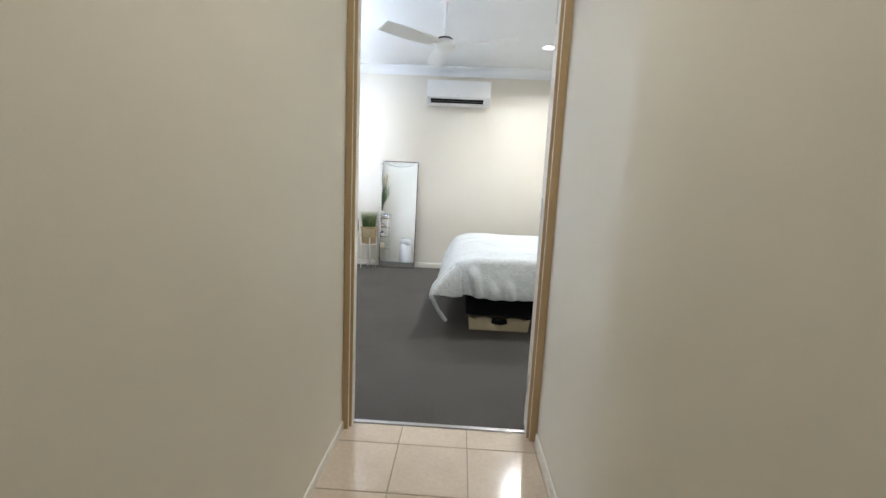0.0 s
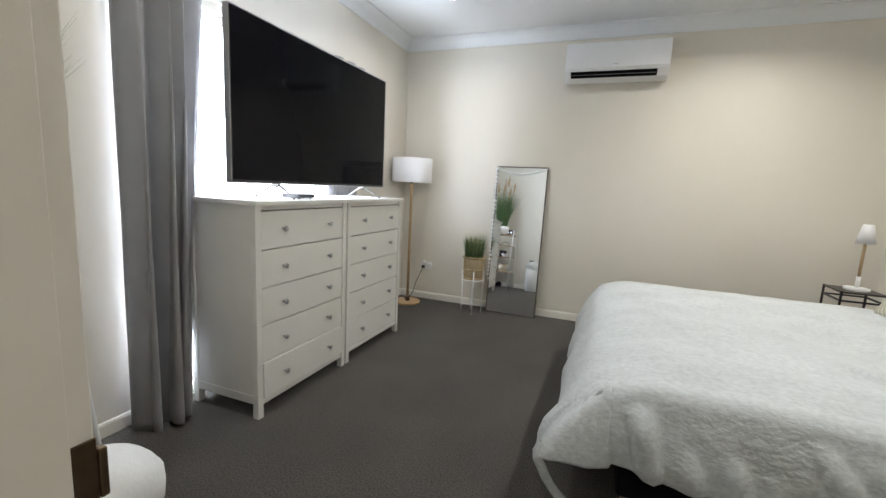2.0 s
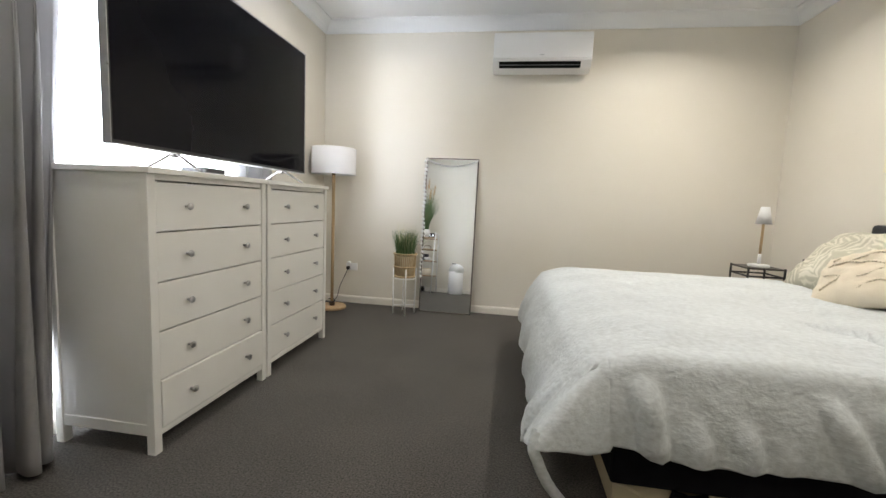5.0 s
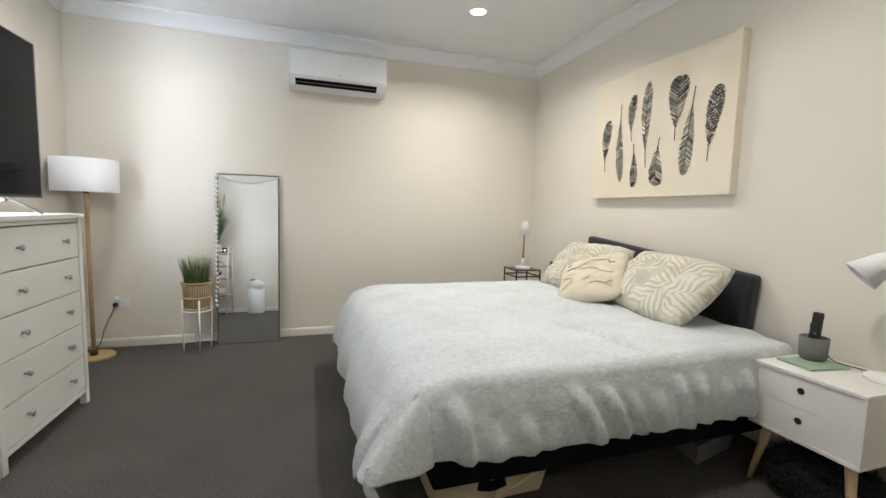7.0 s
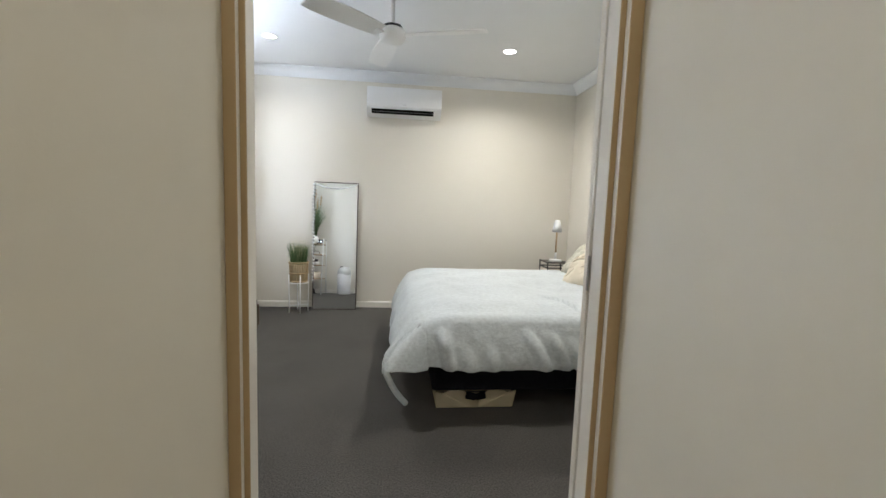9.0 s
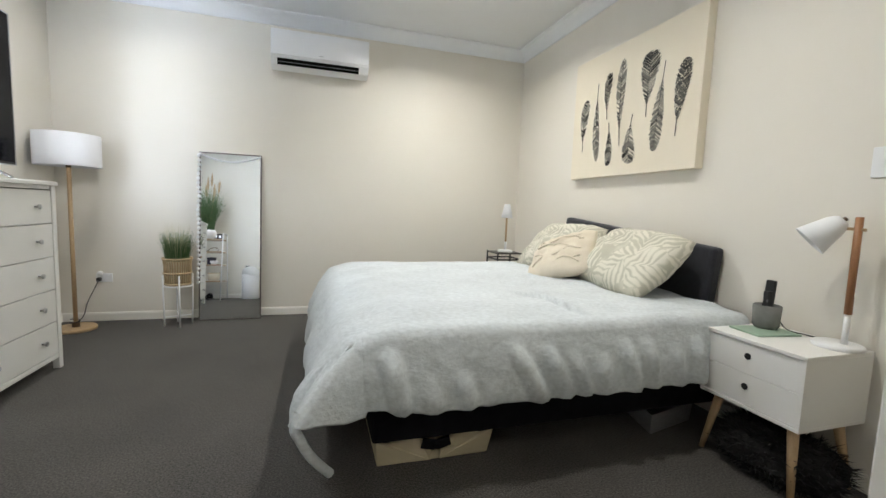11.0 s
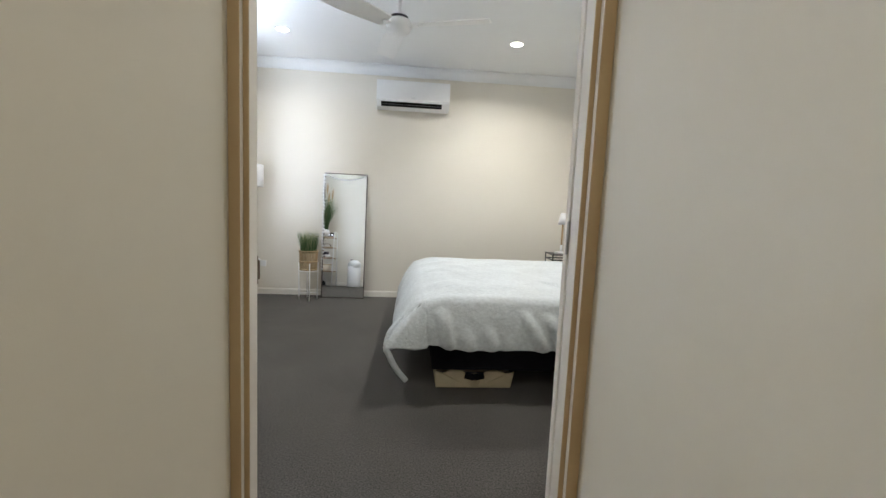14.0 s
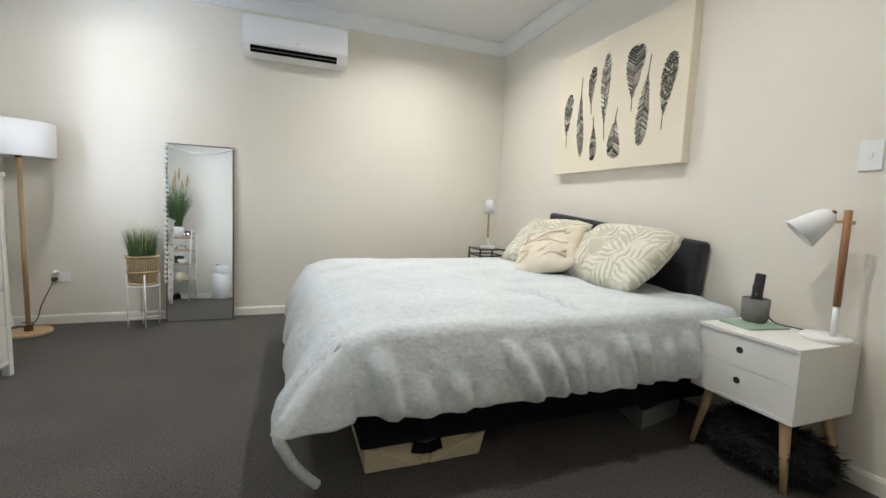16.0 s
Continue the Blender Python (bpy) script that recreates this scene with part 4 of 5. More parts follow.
def feather(u0, v0, u1, v1, width, kind, seed):
    """A flat painted feather from its vane tip (u0, v0) to its quill end (u1, v1), on the canvas front."""
    rs = random.Random(seed)
    a, b = Vector((AWY / 2 - u0 * AWY, v0 * AH)), Vector((AWY / 2 - u1 * AWY, v1 * AH))
    ax = b - a
    L = ax.length
    ax.normalize()
    nx = Vector((-ax.y, ax.x))
    black, grey = bmesh.new(), bmesh.new()
    bend = rs.uniform(-0.02, 0.02)

    def pt(s, w):
        c = a + ax * (s * L) + nx * (w + bend * math.sin(3.14 * s))
        return (c.x, c.y)

    N = int(70 * L / 0.4) + 20
    for side in (-1, 1):
        s = 0.0
        while s < 0.80:
            prof_ = math.sin(min((s + 0.012) / 0.83, 1) ** 0.80 * 3.14159) ** 0.80
            w = width * 0.42 * prof_ * rs.uniform(0.80, 1.06)
            gap = rs.random() < (0.28 if kind != "dots" else 0.08)
            ds = 0.80 / N
            if not gap and w > 0.002:
                s_out = max(s - 0.65 * w / L, 0.30 * s)
                dark = {"solid": (0.35 + 0.3 * math.sin(s * 9)), "tip": 0.9 - 1.2 * s, "band": 0.35 + 0.5 * math.sin(s * 22), "grey": 0.12, "dots": 0.8 - 0.5 * s}[kind]
                tgt, lift = (black, -0.0016) if rs.random() < dark else (grey, -0.0012)
                q = [pt(s, 0), pt(s + ds * 1.15, 0), pt(s_out + ds * 0.9, side * w), pt(s_out, side * w * 0.94)]
                tgt.faces.new([tgt.verts.new((lift, y, z)) for y, z in q])
            s += ds
    for i in range(14):
        s0, s1 = i / 14, (i + 1) / 14
        w0, w1 = 0.0012 + 0.0022 * s0, 0.0012 + 0.0022 * s1
        black.faces.new([black.verts.new((-0.002, *p_)) for p_ in (pt(s0, -w0), pt(s0, w0), pt(s1, w1), pt(s1, -w1))])
    f = part("feather", grey, M_INKG, art, "grey barbs of a painted feather")
    part("dark_vane", black, M_INK, f)
    if kind == "dots":
        dt = bmesh.new()
        for _ in range(46):
            s, w = rs.uniform(0.05, 0.7), rs.uniform(-0.36, 0.36) * width
            c = pt(s, w)
            dt.faces.new([dt.verts.new((-0.0024, c[0] + 0.0042 * math.cos(k_), c[1] + 0.0042 * math.sin(k_))) for k_ in (0, 1.05, 2.1, 3.14, 4.2, 5.24)])
        part("pale_dots", dt, M_CANVAS, f)


for i, row in enumerate([(0.138, 0.665, 0.120, 0.229, 0.106, "band"), (0.268, 0.133, 0.245, 0.769, 0.085, "grey"), (0.352, 0.815, 0.346, 0.454, 0.085, "tip"),
                         (0.462, 0.877, 0.472, 0.225, 0.095, "grey"), (0.679, 0.844, 0.665, 0.394, 0.160, "solid"), (0.735, 0.144, 0.773, 0.734, 0.108, "grey"),
                         (0.908, 0.700, 0.870, 0.221, 0.112, "dots"), (0.381, 0.082, 0.367, 0.424, 0.080, "band"), (0.557, 0.081, 0.564, 0.441, 0.125, "solid")]):
    feather(*row[:4], row[4] * AWY, row[5], 20 + i)

# ---- nightstand and what stands on it ----
NX0, NX1, NY0, NY1, NZ0, NZ1 = 1.742, 2.105, 2.478, 2.885, 0.272, 0.558
ns = thing("nightstand", "white two-drawer nightstand on splayed pale wooden legs", "nightstand")
part("top", box((NX0, NY0, NZ1 - 0.015), (NX1, NY1, NZ1), 0.002), M_WHITE, ns)
part("bottom", box((NX0, NY0, NZ0), (NX1, NY1, NZ0 + 0.015), 0.002), M_WHITE, ns)
for y in (NY0, NY1 - 0.015):
    part("side", box((NX0, y, NZ0 + 0.015), (NX1, y + 0.015, NZ1 - 0.015), 0.001), M_WHITE, ns)
part("back", box((NX1 - 0.010, NY0 + 0.015, NZ0 + 0.015), (NX1 - 0.002, NY1 - 0.015, NZ1 - 0.015)), M_WHITE, ns)
zm = (NZ0 + NZ1) / 2
for z0, z1 in ((NZ0 + 0.017, zm - 0.0004), (zm + 0.0004, NZ1 - 0.018)):
    d = part("drawer", box((NX0 + 0.006, NY0 + 0.017, z0), (NX1 - 0.03, NY1 - 0.017, z1), 0.0015), M_WHITE, ns)
    # dark disc on the drawer front, coloured as the shade inside a finger hole
    fh = lathe([(0, 0), (0.0135, 0), (0.0135, 0.0012), (0, 0.0012)], 18)
    bmesh.ops.transform(fh, matrix=Matrix.Translation((NX0 + 0.0055, (NY0 + NY1) / 2 + 0.01, (z0 + z1) / 2 + 0.01)) @ pose(0, 0, 0, 0, -90, 0), verts=fh.verts)
    part("finger_hole", fh, M_DARK, d, "dark round finger hole")
for sx in (0, 1):
    for sy in (0, 1):
        xt, yt = (NX0 + 0.06, NX1 - 0.06)[sx], (NY0 + 0.055, NY1 - 0.055)[sy]
        xb, yb = (NX0 + 0.025, NX1 - 0.02)[sx], (NY0 + 0.015, NY1 - 0.015)[sy]
        part("leg", tube((xb, yb, 0), (xt, yt, NZ0 + 0.001), 0.011, 0.020, 16), M_WOOD, ns, "tapered pale wooden leg", smooth=True)

dl = thing("desk_lamp", "white and wood table lamp with a tilted cone head", "table lamp", (2.015, 2.548, NZ1))
part("base", lathe([(0, 0), (0.078, 0), (0.080, 0.004), (0.080, 0.014), (0.074, 0.018), (0, 0.019)], 36), M_PLASTIC, dl, smooth=True)
part("stem", tube((0, -0.02, 0.018), (0, -0.02, 0.135), 0.010), M_PLASTIC, dl, smooth=True)
part("post", tube((0, -0.02, 0.135), (0.004, -0.016, 0.505), 0.0125), mat("oiled beech", (0.36, 0.17, 0.075), (0.28, 0.12, 0.05), 12, 0.45, stretch=(5, 5, 0.5), fine=0.1, bscale=60), dl, "reddish wooden post", smooth=True)
part("clamp", tube((0.004, -0.040, 0.458), (0.0, 0.045, 0.462), 0.006), M_WOOD, dl, smooth=True)
hd = lathe([(0.0, 0.0), (0.022, 0.0), (0.031, 0.010), (0.041, 0.03), (0.066, 0.128), (0.0635, 0.128), (0.035, 0.03), (0.0, 0.02)], 32)
hm = Matrix.Translation((0.0, 0.032, 0.492)) @ (Vector((-0.085, 0.100, -0.122))).to_track_quat("Z", "Y").to_matrix().to_4x4()
bmesh.ops.transform(hd, matrix=hm, verts=hd.verts)
part("head", hd, M_PLASTIC, dl, "white cone lamp head", smooth=True)
kn = lathe([(0, -0.012), (0.008, -0.012), (0.009, -0.002), (0, 0.0)], 12)
bmesh.ops.transform(kn, matrix=hm, verts=kn.verts)
part("knob", kn, M_BRASS, dl, smooth=True)
wire("cable", [(0.02, 0.06, 0.012), (0.03, 0.13, 0.008), (0.05, 0.22, 0.006), (0.075, 0.27, 0.03)], 0.0028, M_DARK, dl)

nb = thing("notebook", "pale green cloth-covered notebook lying flat", "notebook", (1.93, 2.765, NZ1), -8)
part("cover", box((-0.105, -0.075, 0), (0.105, 0.075, 0.009), 0.003), M_GREEN, nb)
part("pages", box((-0.102, -0.072, 0.002), (0.1065, 0.0755, 0.007), 0.001), M_CANVAS, nb)
fp = thing("felt_pot", "round grey felt pot holding remote controls", "desk tidy", (1.975, 2.795, NZ1 + 0.009))
part("pot", lathe([(0, 0), (0.040, 0), (0.050, 0.014), (0.053, 0.100), (0.048, 0.103), (0.044, 0.016), (0, 0.012)], 28), M_FELT, fp, smooth=True)
for x, y, h, rz, tl in ((0.0, 0.004, 0.200, 10, 3), (-0.012, -0.016, 0.152, -20, -6), (0.012, 0.022, 0.140, 30, 7)):
    rc = thing("remote_control", "slim black remote control standing in the pot", "remote control", (1.975 + x, 2.795 + y, NZ1 + 0.022), rz, group="remotes in the pot")
    part("shell", box((-0.010, -0.019, 0), (0.010, 0.019, h), 0.006, pose(0, 0, 0, tl, 0, 0)), M_DARK, rc)
    part("button", tube((-0.0102, 0, h * 0.72), (-0.0118, 0, h * 0.72), 0.006, seg=12), M_TUB, rc)

# black fur bag under the nightstand
rs = random.Random(9)
bm = bmesh.new()
bmesh.ops.create_icosphere(bm, subdivisions=4, radius=1.0)
for v in bm.verts:
    n_ = v.co.normalized()
    k = 1 + 0.16 * noise.noise(n_ * 2.2) + 0.10 * noise.noise(n_ * 6)
    v.co = Vector((n_.x * 0.16 * k, n_.y * 0.23 * k, max(n_.z * 0.105 * k, -0.088)))
core = [v.co.copy() for v in bm.verts]
for c in core:
    for _ in range(3):
        d = (c.normalized() + Vector((rs.uniform(-0.8, 0.8), rs.uniform(-0.8, 0.8), rs.uniform(-0.5, 0.6)))).normalized()
        tip = c + d * rs.uniform(0.025, 0.055)
        tip.z = max(tip.z, -0.088)
        sd = d.cross(Vector((rs.uniform(-1, 1), rs.uniform(-1, 1), rs.uniform(-1, 1)))).normalized() * 0.003
        bm.faces.new([bm.verts.new(q) for q in (c - sd, c + sd, tip)])
bag = obj_from("fur_throw", bm, M_SHAG, False)
bag.location = (1.905, 2.65, 0.09)
tagged(bag, "crumpled black shaggy fur throw under the nightstand", "throw")

# light switch
sw = thing("light_switch", "white wall light switch plate", "light switch", (XR, 2.535, 1.275))
part("plate", box((-0.008, -0.037, -0.058), (0, 0.037, 0.058), 0.003), M_PLASTIC, sw)
part("rocker", box((-0.012, -0.007, -0.012), (-0.006, 0.007, 0.012), 0.002), M_PLASTIC, sw)

# ---- small black table and lamp beyond the bed ----
st = thing("side_table", "small square side table with a black metal frame", "side table", (1.835, 5.20, 0))
part("top", box((-0.128, -0.128, 0.628), (0.128, 0.128, 0.640), 0.002), mat("dark top", (0.05, 0.042, 0.036), (0.035, 0.03, 0.026), 12, 0.4), st)
for x in (-0.125, 0.125):
    for y in (-0.125, 0.125):
        part("leg", box((x - 0.006, y - 0.006, 0), (x + 0.006, y + 0.006, 0.644), 0.001), M_DARK, st)
    part("rail", box((x - 0.006, -0.119, 0.57), (x + 0.006, 0.119, 0.582), 0.001), M_DARK, st)
for y in (-0.125, 0.125):
    part("rail", box((-0.119, y - 0.006, 0.57), (0.119, y + 0.006, 0.582), 0.001), M_DARK, st)
tl_ = thing("table_lamp", "small wooden table lamp with a white cone shade", "table lamp", (1.842, 5.20, 0.640))
part("base", lathe([(0, 0), (0.070, 0), (0.072, 0.005), (0.070, 0.018), (0.03, 0.022), (0, 0.022)], 30), M_PLASTIC, tl_, smooth=True)
part("foot", tube((0, 0, 0.02), (0, 0, 0.10), 0.012), M_PLASTIC, tl_, smooth=True)
part("stem", tube((0, 0, 0.10), (0, 0, 0.335), 0.0095), M_WOOD, tl_, smooth=True)
part("shade", lathe([(0.0, 0.462), (0.028, 0.462), (0.055, 0.330), (0.052, 0.330), (0.025, 0.455), (0, 0.455)], 30), M_SHADE, tl_, "white cone shade", smooth=True)

ph = thing("phone_holder", "small dark phone holder with a blue card by the pillow", "phone holder", (2.02, 4.93, 0))
part("stand", box((-0.03, -0.05, 0.60), (0.02, 0.05, 0.67), 0.006), M_DARK, ph)
part("phone", box((-0.012, -0.01, 0.66), (-0.004, 0.058, 0.735), 0.003, pose(0, 0, 0, 0, 0, 0)), M_DARK, ph)
part("card", box((-0.02, -0.055, 0.66), (-0.014, -0.012, 0.705), 0.002), mat("card blue", (0.09, 0.13, 0.28), (0.07, 0.10, 0.22), 8, 0.5), ph, "blue card")
for y in (-0.045, 0.045):
    part("leg", box((0.0, y - 0.008, 0.0), (0.016, y + 0.008, 0.602), 0.002), M_DARK, ph)

# ---- storage under the bed ----
sbx = thing("gift_box", "shallow cream cardboard box with bent flaps and a dark bow", "storage box", (0.545, 3.30, 0))
part("body", box((-0.235, -0.245, 0.0), (0.235, 0.24, 0.095), 0.004), M_CREAMBOX, sbx)
for s in (-1, 1):
    fb = bmesh.new()
    pts = [(s * 0.235, -0.004, 0.008), (s * 0.02, -0.012, 0.008), (s * 0.02, -0.032, 0.082), (s * 0.075, -0.020, 0.116), (s * 0.14, -0.012, 0.124), (s * 0.195, -0.022, 0.104), (s * 0.245, -0.034, 0.121)]
    fr_ = [fb.verts.new((x, -0.246 + y, z)) for x, y, z in pts]
    bk_ = [fb.verts.new((x, -0.240 + y, z)) for x, y, z in pts]
    fb.faces.new(fr_), fb.faces.new(bk_[::-1])
    for i in range(7):
        j = (i + 1) % 7
        fb.faces.new((fr_[i], fr_[j], bk_[j], bk_[i]))
    part("flap", fb, M_CREAMBOX, sbx)
    bw = bmesh.new()
    add_box(bw, (0, -0.006, -0.022), (0.062, 0.006, 0.022), 0.006, Matrix.Translation((0, -0.272, 0.078)) @ (pose(0, 0, 0, 0, -14, 0) if s > 0 else pose(0, 0, 0, 0, 194, 0)))
    part("bow_loop", bw, M_BLACKF, sbx, "dark ribbon loop")
part("bow_knot", box((-0.014, -0.282, 0.064), (0.014, -0.262, 0.092), 0.005), M_BLACKF, sbx)
part("edge_cord", box((-0.232, -0.243, 0.094), (0.232, -0.236, 0.100), 0.002), M_DARK, sbx)
tub = thing("storage_tub", "low translucent grey plastic storage tub", "storage tub", (1.80, 3.20, 0))
part("body", lathe([(0, 0), (1, 0), (1.06, 1), (1.02, 1), (0.97, 0.05), (0, 0.05)], 4), M_BOX, tub).matrix_local = pose(0, 0, 0, 0, 0, 45) @ Matrix.Diagonal((0.27, 0.17, 0.10, 1))
part("lid", box((-0.205, -0.135, 0.10), (0.205, 0.135, 0.115), 0.004), M_BOX, tub)

# ---- ladder shelf in the corner, with its things ----
SX0, SX1 = -1.86, -1.335
ls = thing("ladder_shelf", "white metal ladder shelf with pale wooden boards", "shelf")
SHELVES = ((0.965, 1.835, 2.162), (0.765, 1.805, 2.184), (0.56, 1.775, 2.206), (0.30, 1.745, 2.232))
for x in (SX0, SX1):
    part("front_rail", tube((x, 2.275, 0), (x, 2.168, 1.048), 0.0085, seg=10), M_PLASTIC, ls, smooth=True)
    part("rear_rail", tube((x, 1.72, 0), (x, 1.83, 1.048), 0.0085, seg=10), M_PLASTIC, ls, smooth=True)
    part("top_rail", tube((x, 1.83, 1.048), (x, 2.168, 1.048), 0.0085, seg=10), M_PLASTIC, ls, smooth=True)
for z, y0, y1 in SHELVES:
    part("board", box((SX0 + 0.010, y0, z - 0.018), (SX1 - 0.010, y1, z), 0.003), M_BOARD, ls)
bp_ = thing("pampas_plant", "tall artificial grass with tan plumes in a white bowl", "potted plant", (-1.575, 2.07, 0.965))
part("bowl", lathe([(0, 0), (0.075, 0), (0.118, 0.035), (0.128, 0.085), (0.108, 0.140), (0.101, 0.138), (0.118, 0.085), (0.105, 0.04), (0, 0.02)], 36), M_CERAMIC, bp_, "round white ceramic bowl", smooth=True)
gb = bmesh.new()
blades(gb, 620, 0.085, 0.66, 0.24, 12, 0.0042, 0.10)
blades(gb, 110, 0.07, 0.88, 0.20, 13, 0.0034, 0.10)
part("grass", gb, M_GRASS, bp_)
rs = random.Random(31)
for tx, ty, tz in ((0.11, 0.15, 0.66), (0.02, 0.13, 0.78), (-0.10, 0.11, 0.72), (0.14, -0.02, 0.76), (-0.06, -0.12, 0.70), (0.05, 0.03, 0.86)):
    pl = bmesh.new()
    add_tube(pl, (tx * 0.2, ty * 0.2, 0.1), (tx, ty, tz), 0.0022, seg=5)
    for _ in range(260):
        s = rs.random()
        q = rs.uniform(0, 6.283)
        r = 0.042 * math.sin(3.14 * (0.12 + 0.86 * s)) * rs.uniform(0.5, 1)
        base = Vector((tx * (1 + 0.12 * s), ty * (1 + 0.12 * s), tz - 0.03 + 0.19 * s))
        tip = base + Vector((r * math.cos(q), r * math.sin(q), 0.045))
        sd = Vector((-math.sin(q), math.cos(q), 0)) * 0.0028
        pl.faces.new([pl.verts.new(c) for c in (base - sd, base + sd, tip)])
    part("plume", pl, M_PLUME, bp_, "feathery tan plume")

ck = thing("digital_clock", "small dark digital clock with two lit white panels", "clock", (-1.44, 2.0, 0.965), 180)
part("case", box((-0.062, -0.012, 0), (0.062, 0.012, 0.088), 0.004, pose(0, 0, 0, 0, 0, 0)), M_DARK, ck)
part("bezel", box((-0.066, -0.010, -0.0), (0.066, 0.006, 0.004), 0.001), M_PLASTIC, ck)
M_DIGIT = glow("clock display", (0.85, 0.9, 1.0), 1.1)
for x in (-0.030, 0.030):
    part("display", box((x - 0.016, -0.0135, 0.030), (x + 0.016, -0.0118, 0.062)), M_DIGIT, ck)
hbn = thing("headband", "thin dark brown headband lying on the shelf", "headband", (-1.47, 2.115, 0.765))
wire("band", [(-0.07, 0.02, 0.006), (-0.05, 0.03, 0.04), (0.0, 0.035, 0.055), (0.05, 0.02, 0.045), (0.065, 0.0, 0.006)], 0.005, M_BRASS, hbn)
sg = thing("sunglasses", "folded dark sunglasses lying on a shelf", "sunglasses", (-1.60, 2.115, 0.765))
for x in (-0.034, 0.034):
    part("lens", lathe([(0, 0.002), (0.026, 0.002), (0.027, 0.010), (0, 0.012)], 18), M_DARK, sg).location = (x, 0, 0.004)
part("bridge", box((-0.012, -0.004, 0.010), (0.012, 0.004, 0.016), 0.002), M_DARK, sg)
cb = thing("dark_box", "small dark purple box standing on the shelf", "box", (-1.52, 2.015, 0.56), 20)
part("body", box((-0.05, -0.04, 0), (0.05, 0.04, 0.11), 0.003), mat("dark plum card", (0.025, 0.015, 0.035), (0.015, 0.01, 0.02), 8, 0.6), cb)
part("lid", box((-0.052, -0.042, 0.085), (0.052, 0.042, 0.113), 0.003), M_DARK, cb)
wb = thing("bowl", "small white ceramic trinket bowl with dark contents", "bowl", (-1.46, 2.135, 0.56))
part("body", lathe([(0, 0), (0.035, 0), (0.055, 0.03), (0.058, 0.055), (0.050, 0.055), (0.045, 0.03), (0, 0.012)], 26), M_CERAMIC, wb, smooth=True)
part("contents", lathe([(0, 0.040), (0.047, 0.038)], 20), M_BRASS, wb)
kb_ = thing("woven_basket", "round woven cream basket with a dark opening", "basket", (-1.47, 2.095, 0.30))
part("body", lathe([(0, 0), (0.07, 0), (0.085, 0.05), (0.088, 0.12), (0.078, 0.122), (0.074, 0.05), (0, 0.015)], 30), M_CUSH, kb_, smooth=True)
part("rim", lathe([(0.078, 0.118), (0.090, 0.118), (0.090, 0.128), (0.078, 0.128), (0.078, 0.118)], 30), M_BAMBOO, kb_, smooth=True)
for k, x in enumerate((-1.70, -1.55)):
    shoe = thing("shoe", "dark low shoe standing under the shelf", "shoe", (x, 2.0, 0), 5 * k, group="pair of shoes")
    sm = bmesh.new()
    bmesh.ops.create_icosphere(sm, subdivisions=3, radius=1.0)
    for v in sm.verts:
        taper = 1 - 0.25 * max(v.co.y, 0)
        v.co = Vector((v.co.x * 0.045 * taper, v.co.y * 0.13, max(v.co.z, -0.5) * (0.055 - 0.02 * v.co.y) + 0.045))
    part("upper", sm, M_BLACKF, shoe, smooth=True)
    part("sole", box((-0.043, -0.128, 0), (0.043, 0.125, 0.018), 0.008), M_DARK, shoe)

# narrow pouf with a domed fluffy cover
pf = thing("pouf", "narrow round pouf with a domed pale fluffy cover", "pouf", (-0.945, 2.03, 0))
part("base", lathe([(0, 0.0), (0.120, 0.0), (0.126, 0.012), (0.128, 0.40), (0, 0.41)], 40), M_SHADE, pf, smooth=True)
bm = lathe([(0.143, 0.375), (0.150, 0.385), (0.151, 0.42), (0.146, 0.455), (0.132, 0.478), (0.108, 0.502), (0.075, 0.519), (0.038, 0.528), (0.0, 0.530)], 40)
for v in bm.verts:
    v.co.x, v.co.y = v.co.x * 0.86, v.co.y * 0.86
    v.co += Vector((v.co.x, v.co.y, 0)) * (0.05 * noise.noise(v.co * 9) + 0.02 * noise.noise(v.co * 40))
part("cover", bm, M_FLUFF, pf, "pale fluffy domed cover", smooth=True)

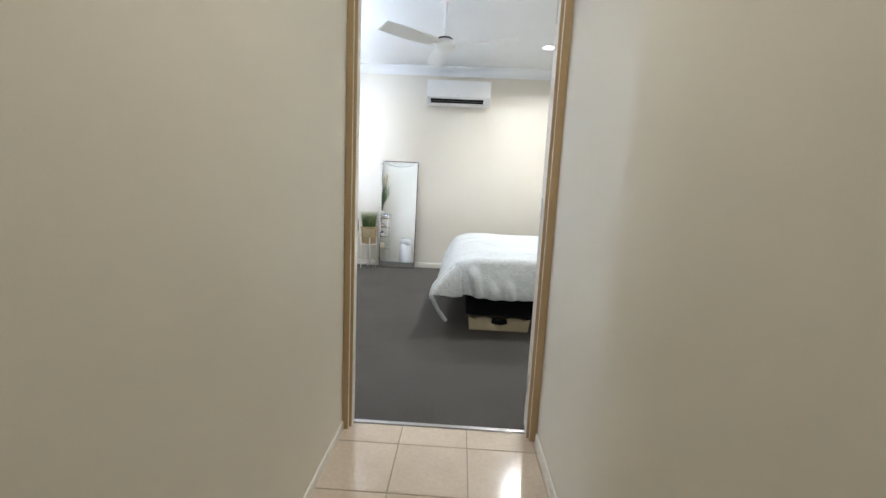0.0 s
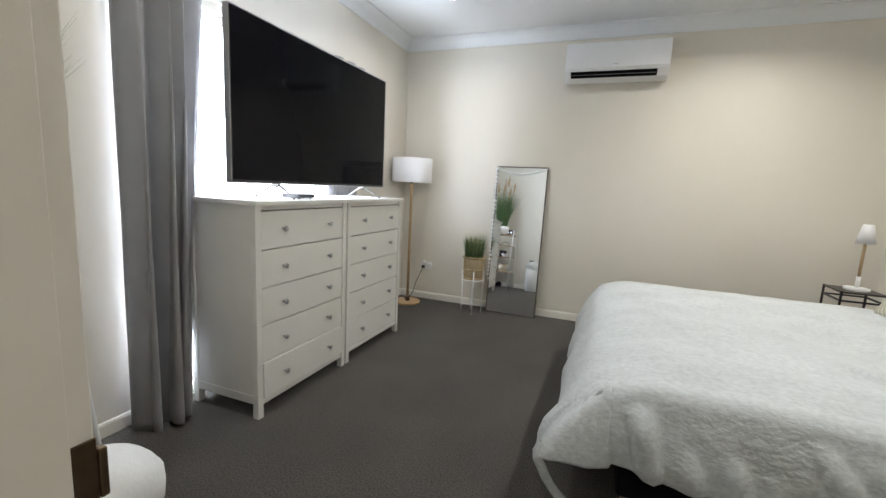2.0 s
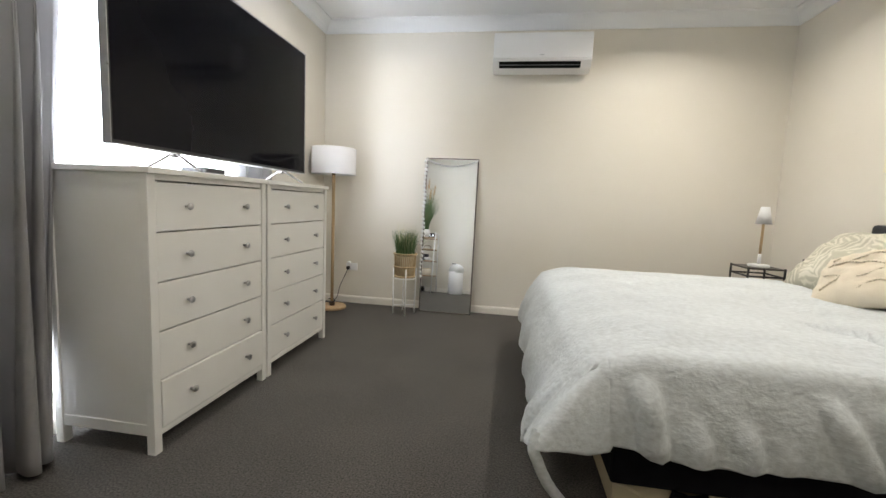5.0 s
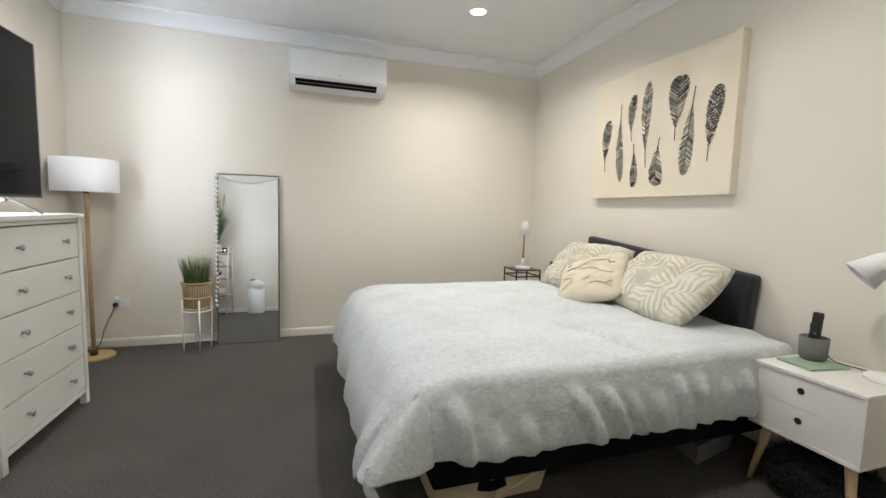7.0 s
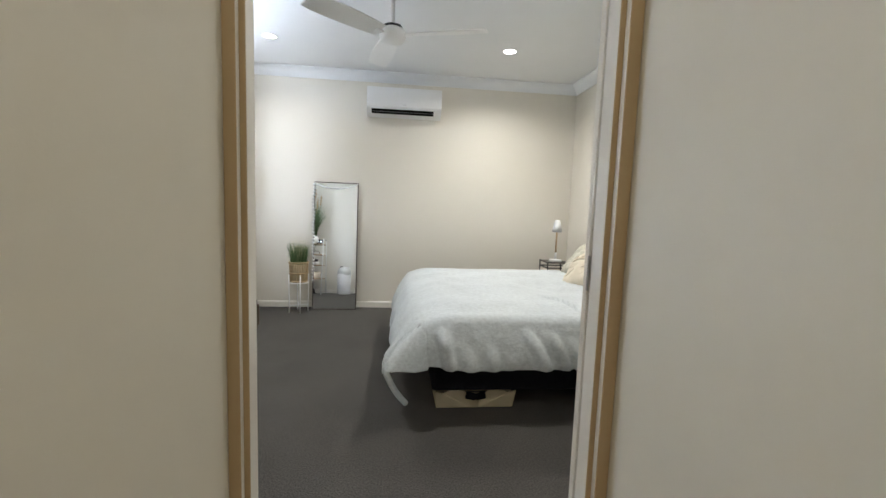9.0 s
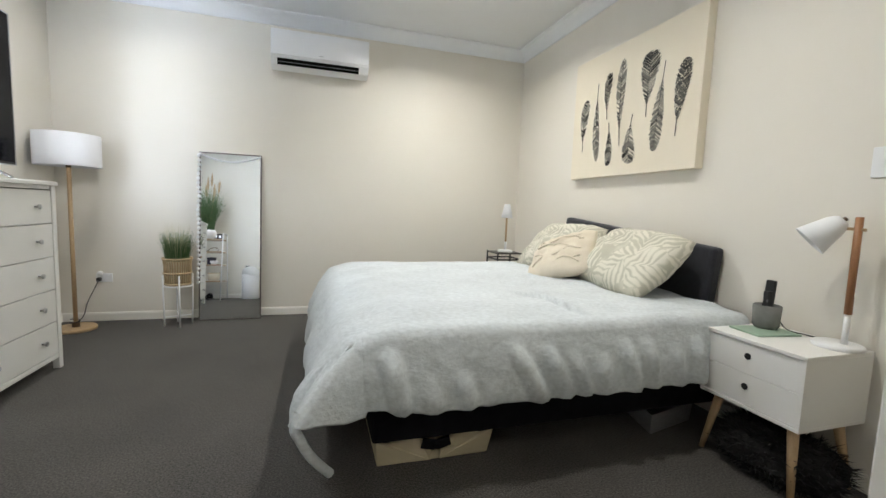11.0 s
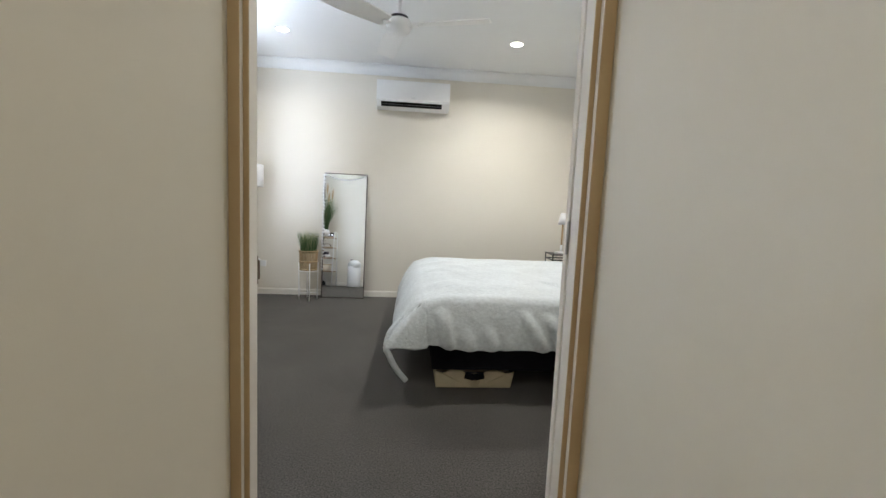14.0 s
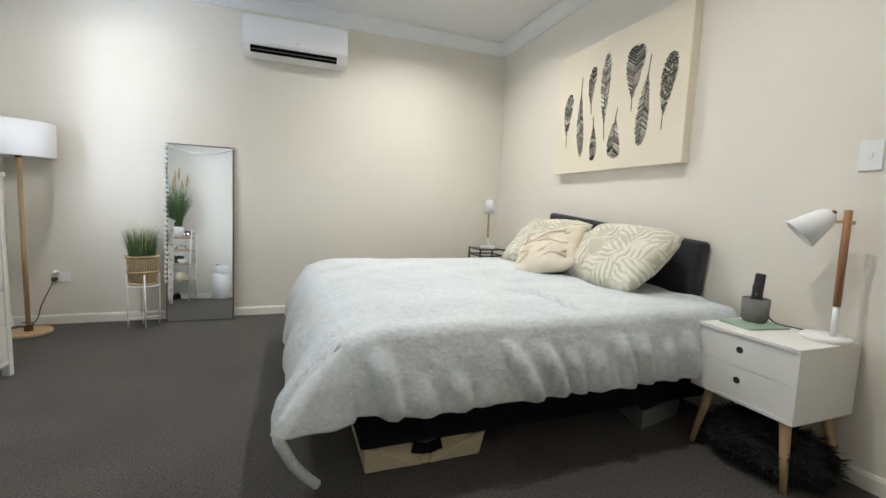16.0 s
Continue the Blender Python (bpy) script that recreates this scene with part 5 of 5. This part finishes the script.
so_ = thing("wall_outlet", "white wall outlet low on the wall behind the pouf", "power outlet", (-1.02, YF, 0.505))
part("plate", box((-0.058, 0, -0.036), (0.058, 0.009, 0.036), 0.003), M_PLASTIC, so_)
for x in (-0.03, 0.03):
    part("switch", box((x - 0.006, 0.008, 0.014), (x + 0.006, 0.012, 0.026), 0.001), M_PLASTIC, so_)
pg = thing("plug_in_charger", "dark grey plug-in charger in the wall outlet", "charger", (-1.02, YF + 0.009, 0.505))
part("body", box((-0.048, 0.001, -0.030), (0.030, 0.045, 0.040), 0.008), M_TUB, pg)
part("face", box((-0.038, 0.0445, -0.006), (0.020, 0.0465, 0.030), 0.001), M_DARK, pg)

# ---- floor pieces: corridor tiles and the threshold strip ----
structure("threshold_strip", box((DL - 0.008, 1.633, -0.01), (DR + 0.008, 1.656, 0.006), 0.002), M_STEEL, "silver metal strip between carpet and tiles", "threshold")
tf = thing("corridor_floor", "square beige glossy floor tiles with thin grout joints", "tiled floor", kind="structure")
part("grout_bed", box((CL - 0.1, CB - 0.1, -0.12), (CR + 0.1, 1.633, -0.003)), M_GROUT, tf)
TS = 0.30
tile_mesh = {}
xs = [-0.033 + TS * k for k in range(-2, 4)]
ys = [1.490 - TS * k for k in range(-1, 14)]
for x in xs[:-1]:
    for y1 in ys:
        x0, x1, y0 = max(x, CL - 0.02), min(x + TS, CR + 0.02), y1 - TS
        y0_, y1_ = max(y0, CB), min(y1, 1.633)
        if x1 - x0 < 0.02 or y1_ - y0_ < 0.02:
            continue
        key = (round(x1 - x0, 3), round(y1_ - y0_, 3))
        if key not in tile_mesh:
            b_ = bmesh.new()
            add_box(b_, (0.0015, 0.0015, -0.012), (key[0] - 0.0015, key[1] - 0.0015, 0.0), 0.0015, seg=1)
            me = bpy.data.meshes.new("tile")
            bmesh.ops.recalc_face_normals(b_, faces=b_.faces)
            b_.to_mesh(me)
            b_.free()
            me.materials.append(M_TILE)
            tile_mesh[key] = me
        o = new("tile", tile_mesh[key])
        o.parent = tf
        o.location = (x0, y0_, 0)
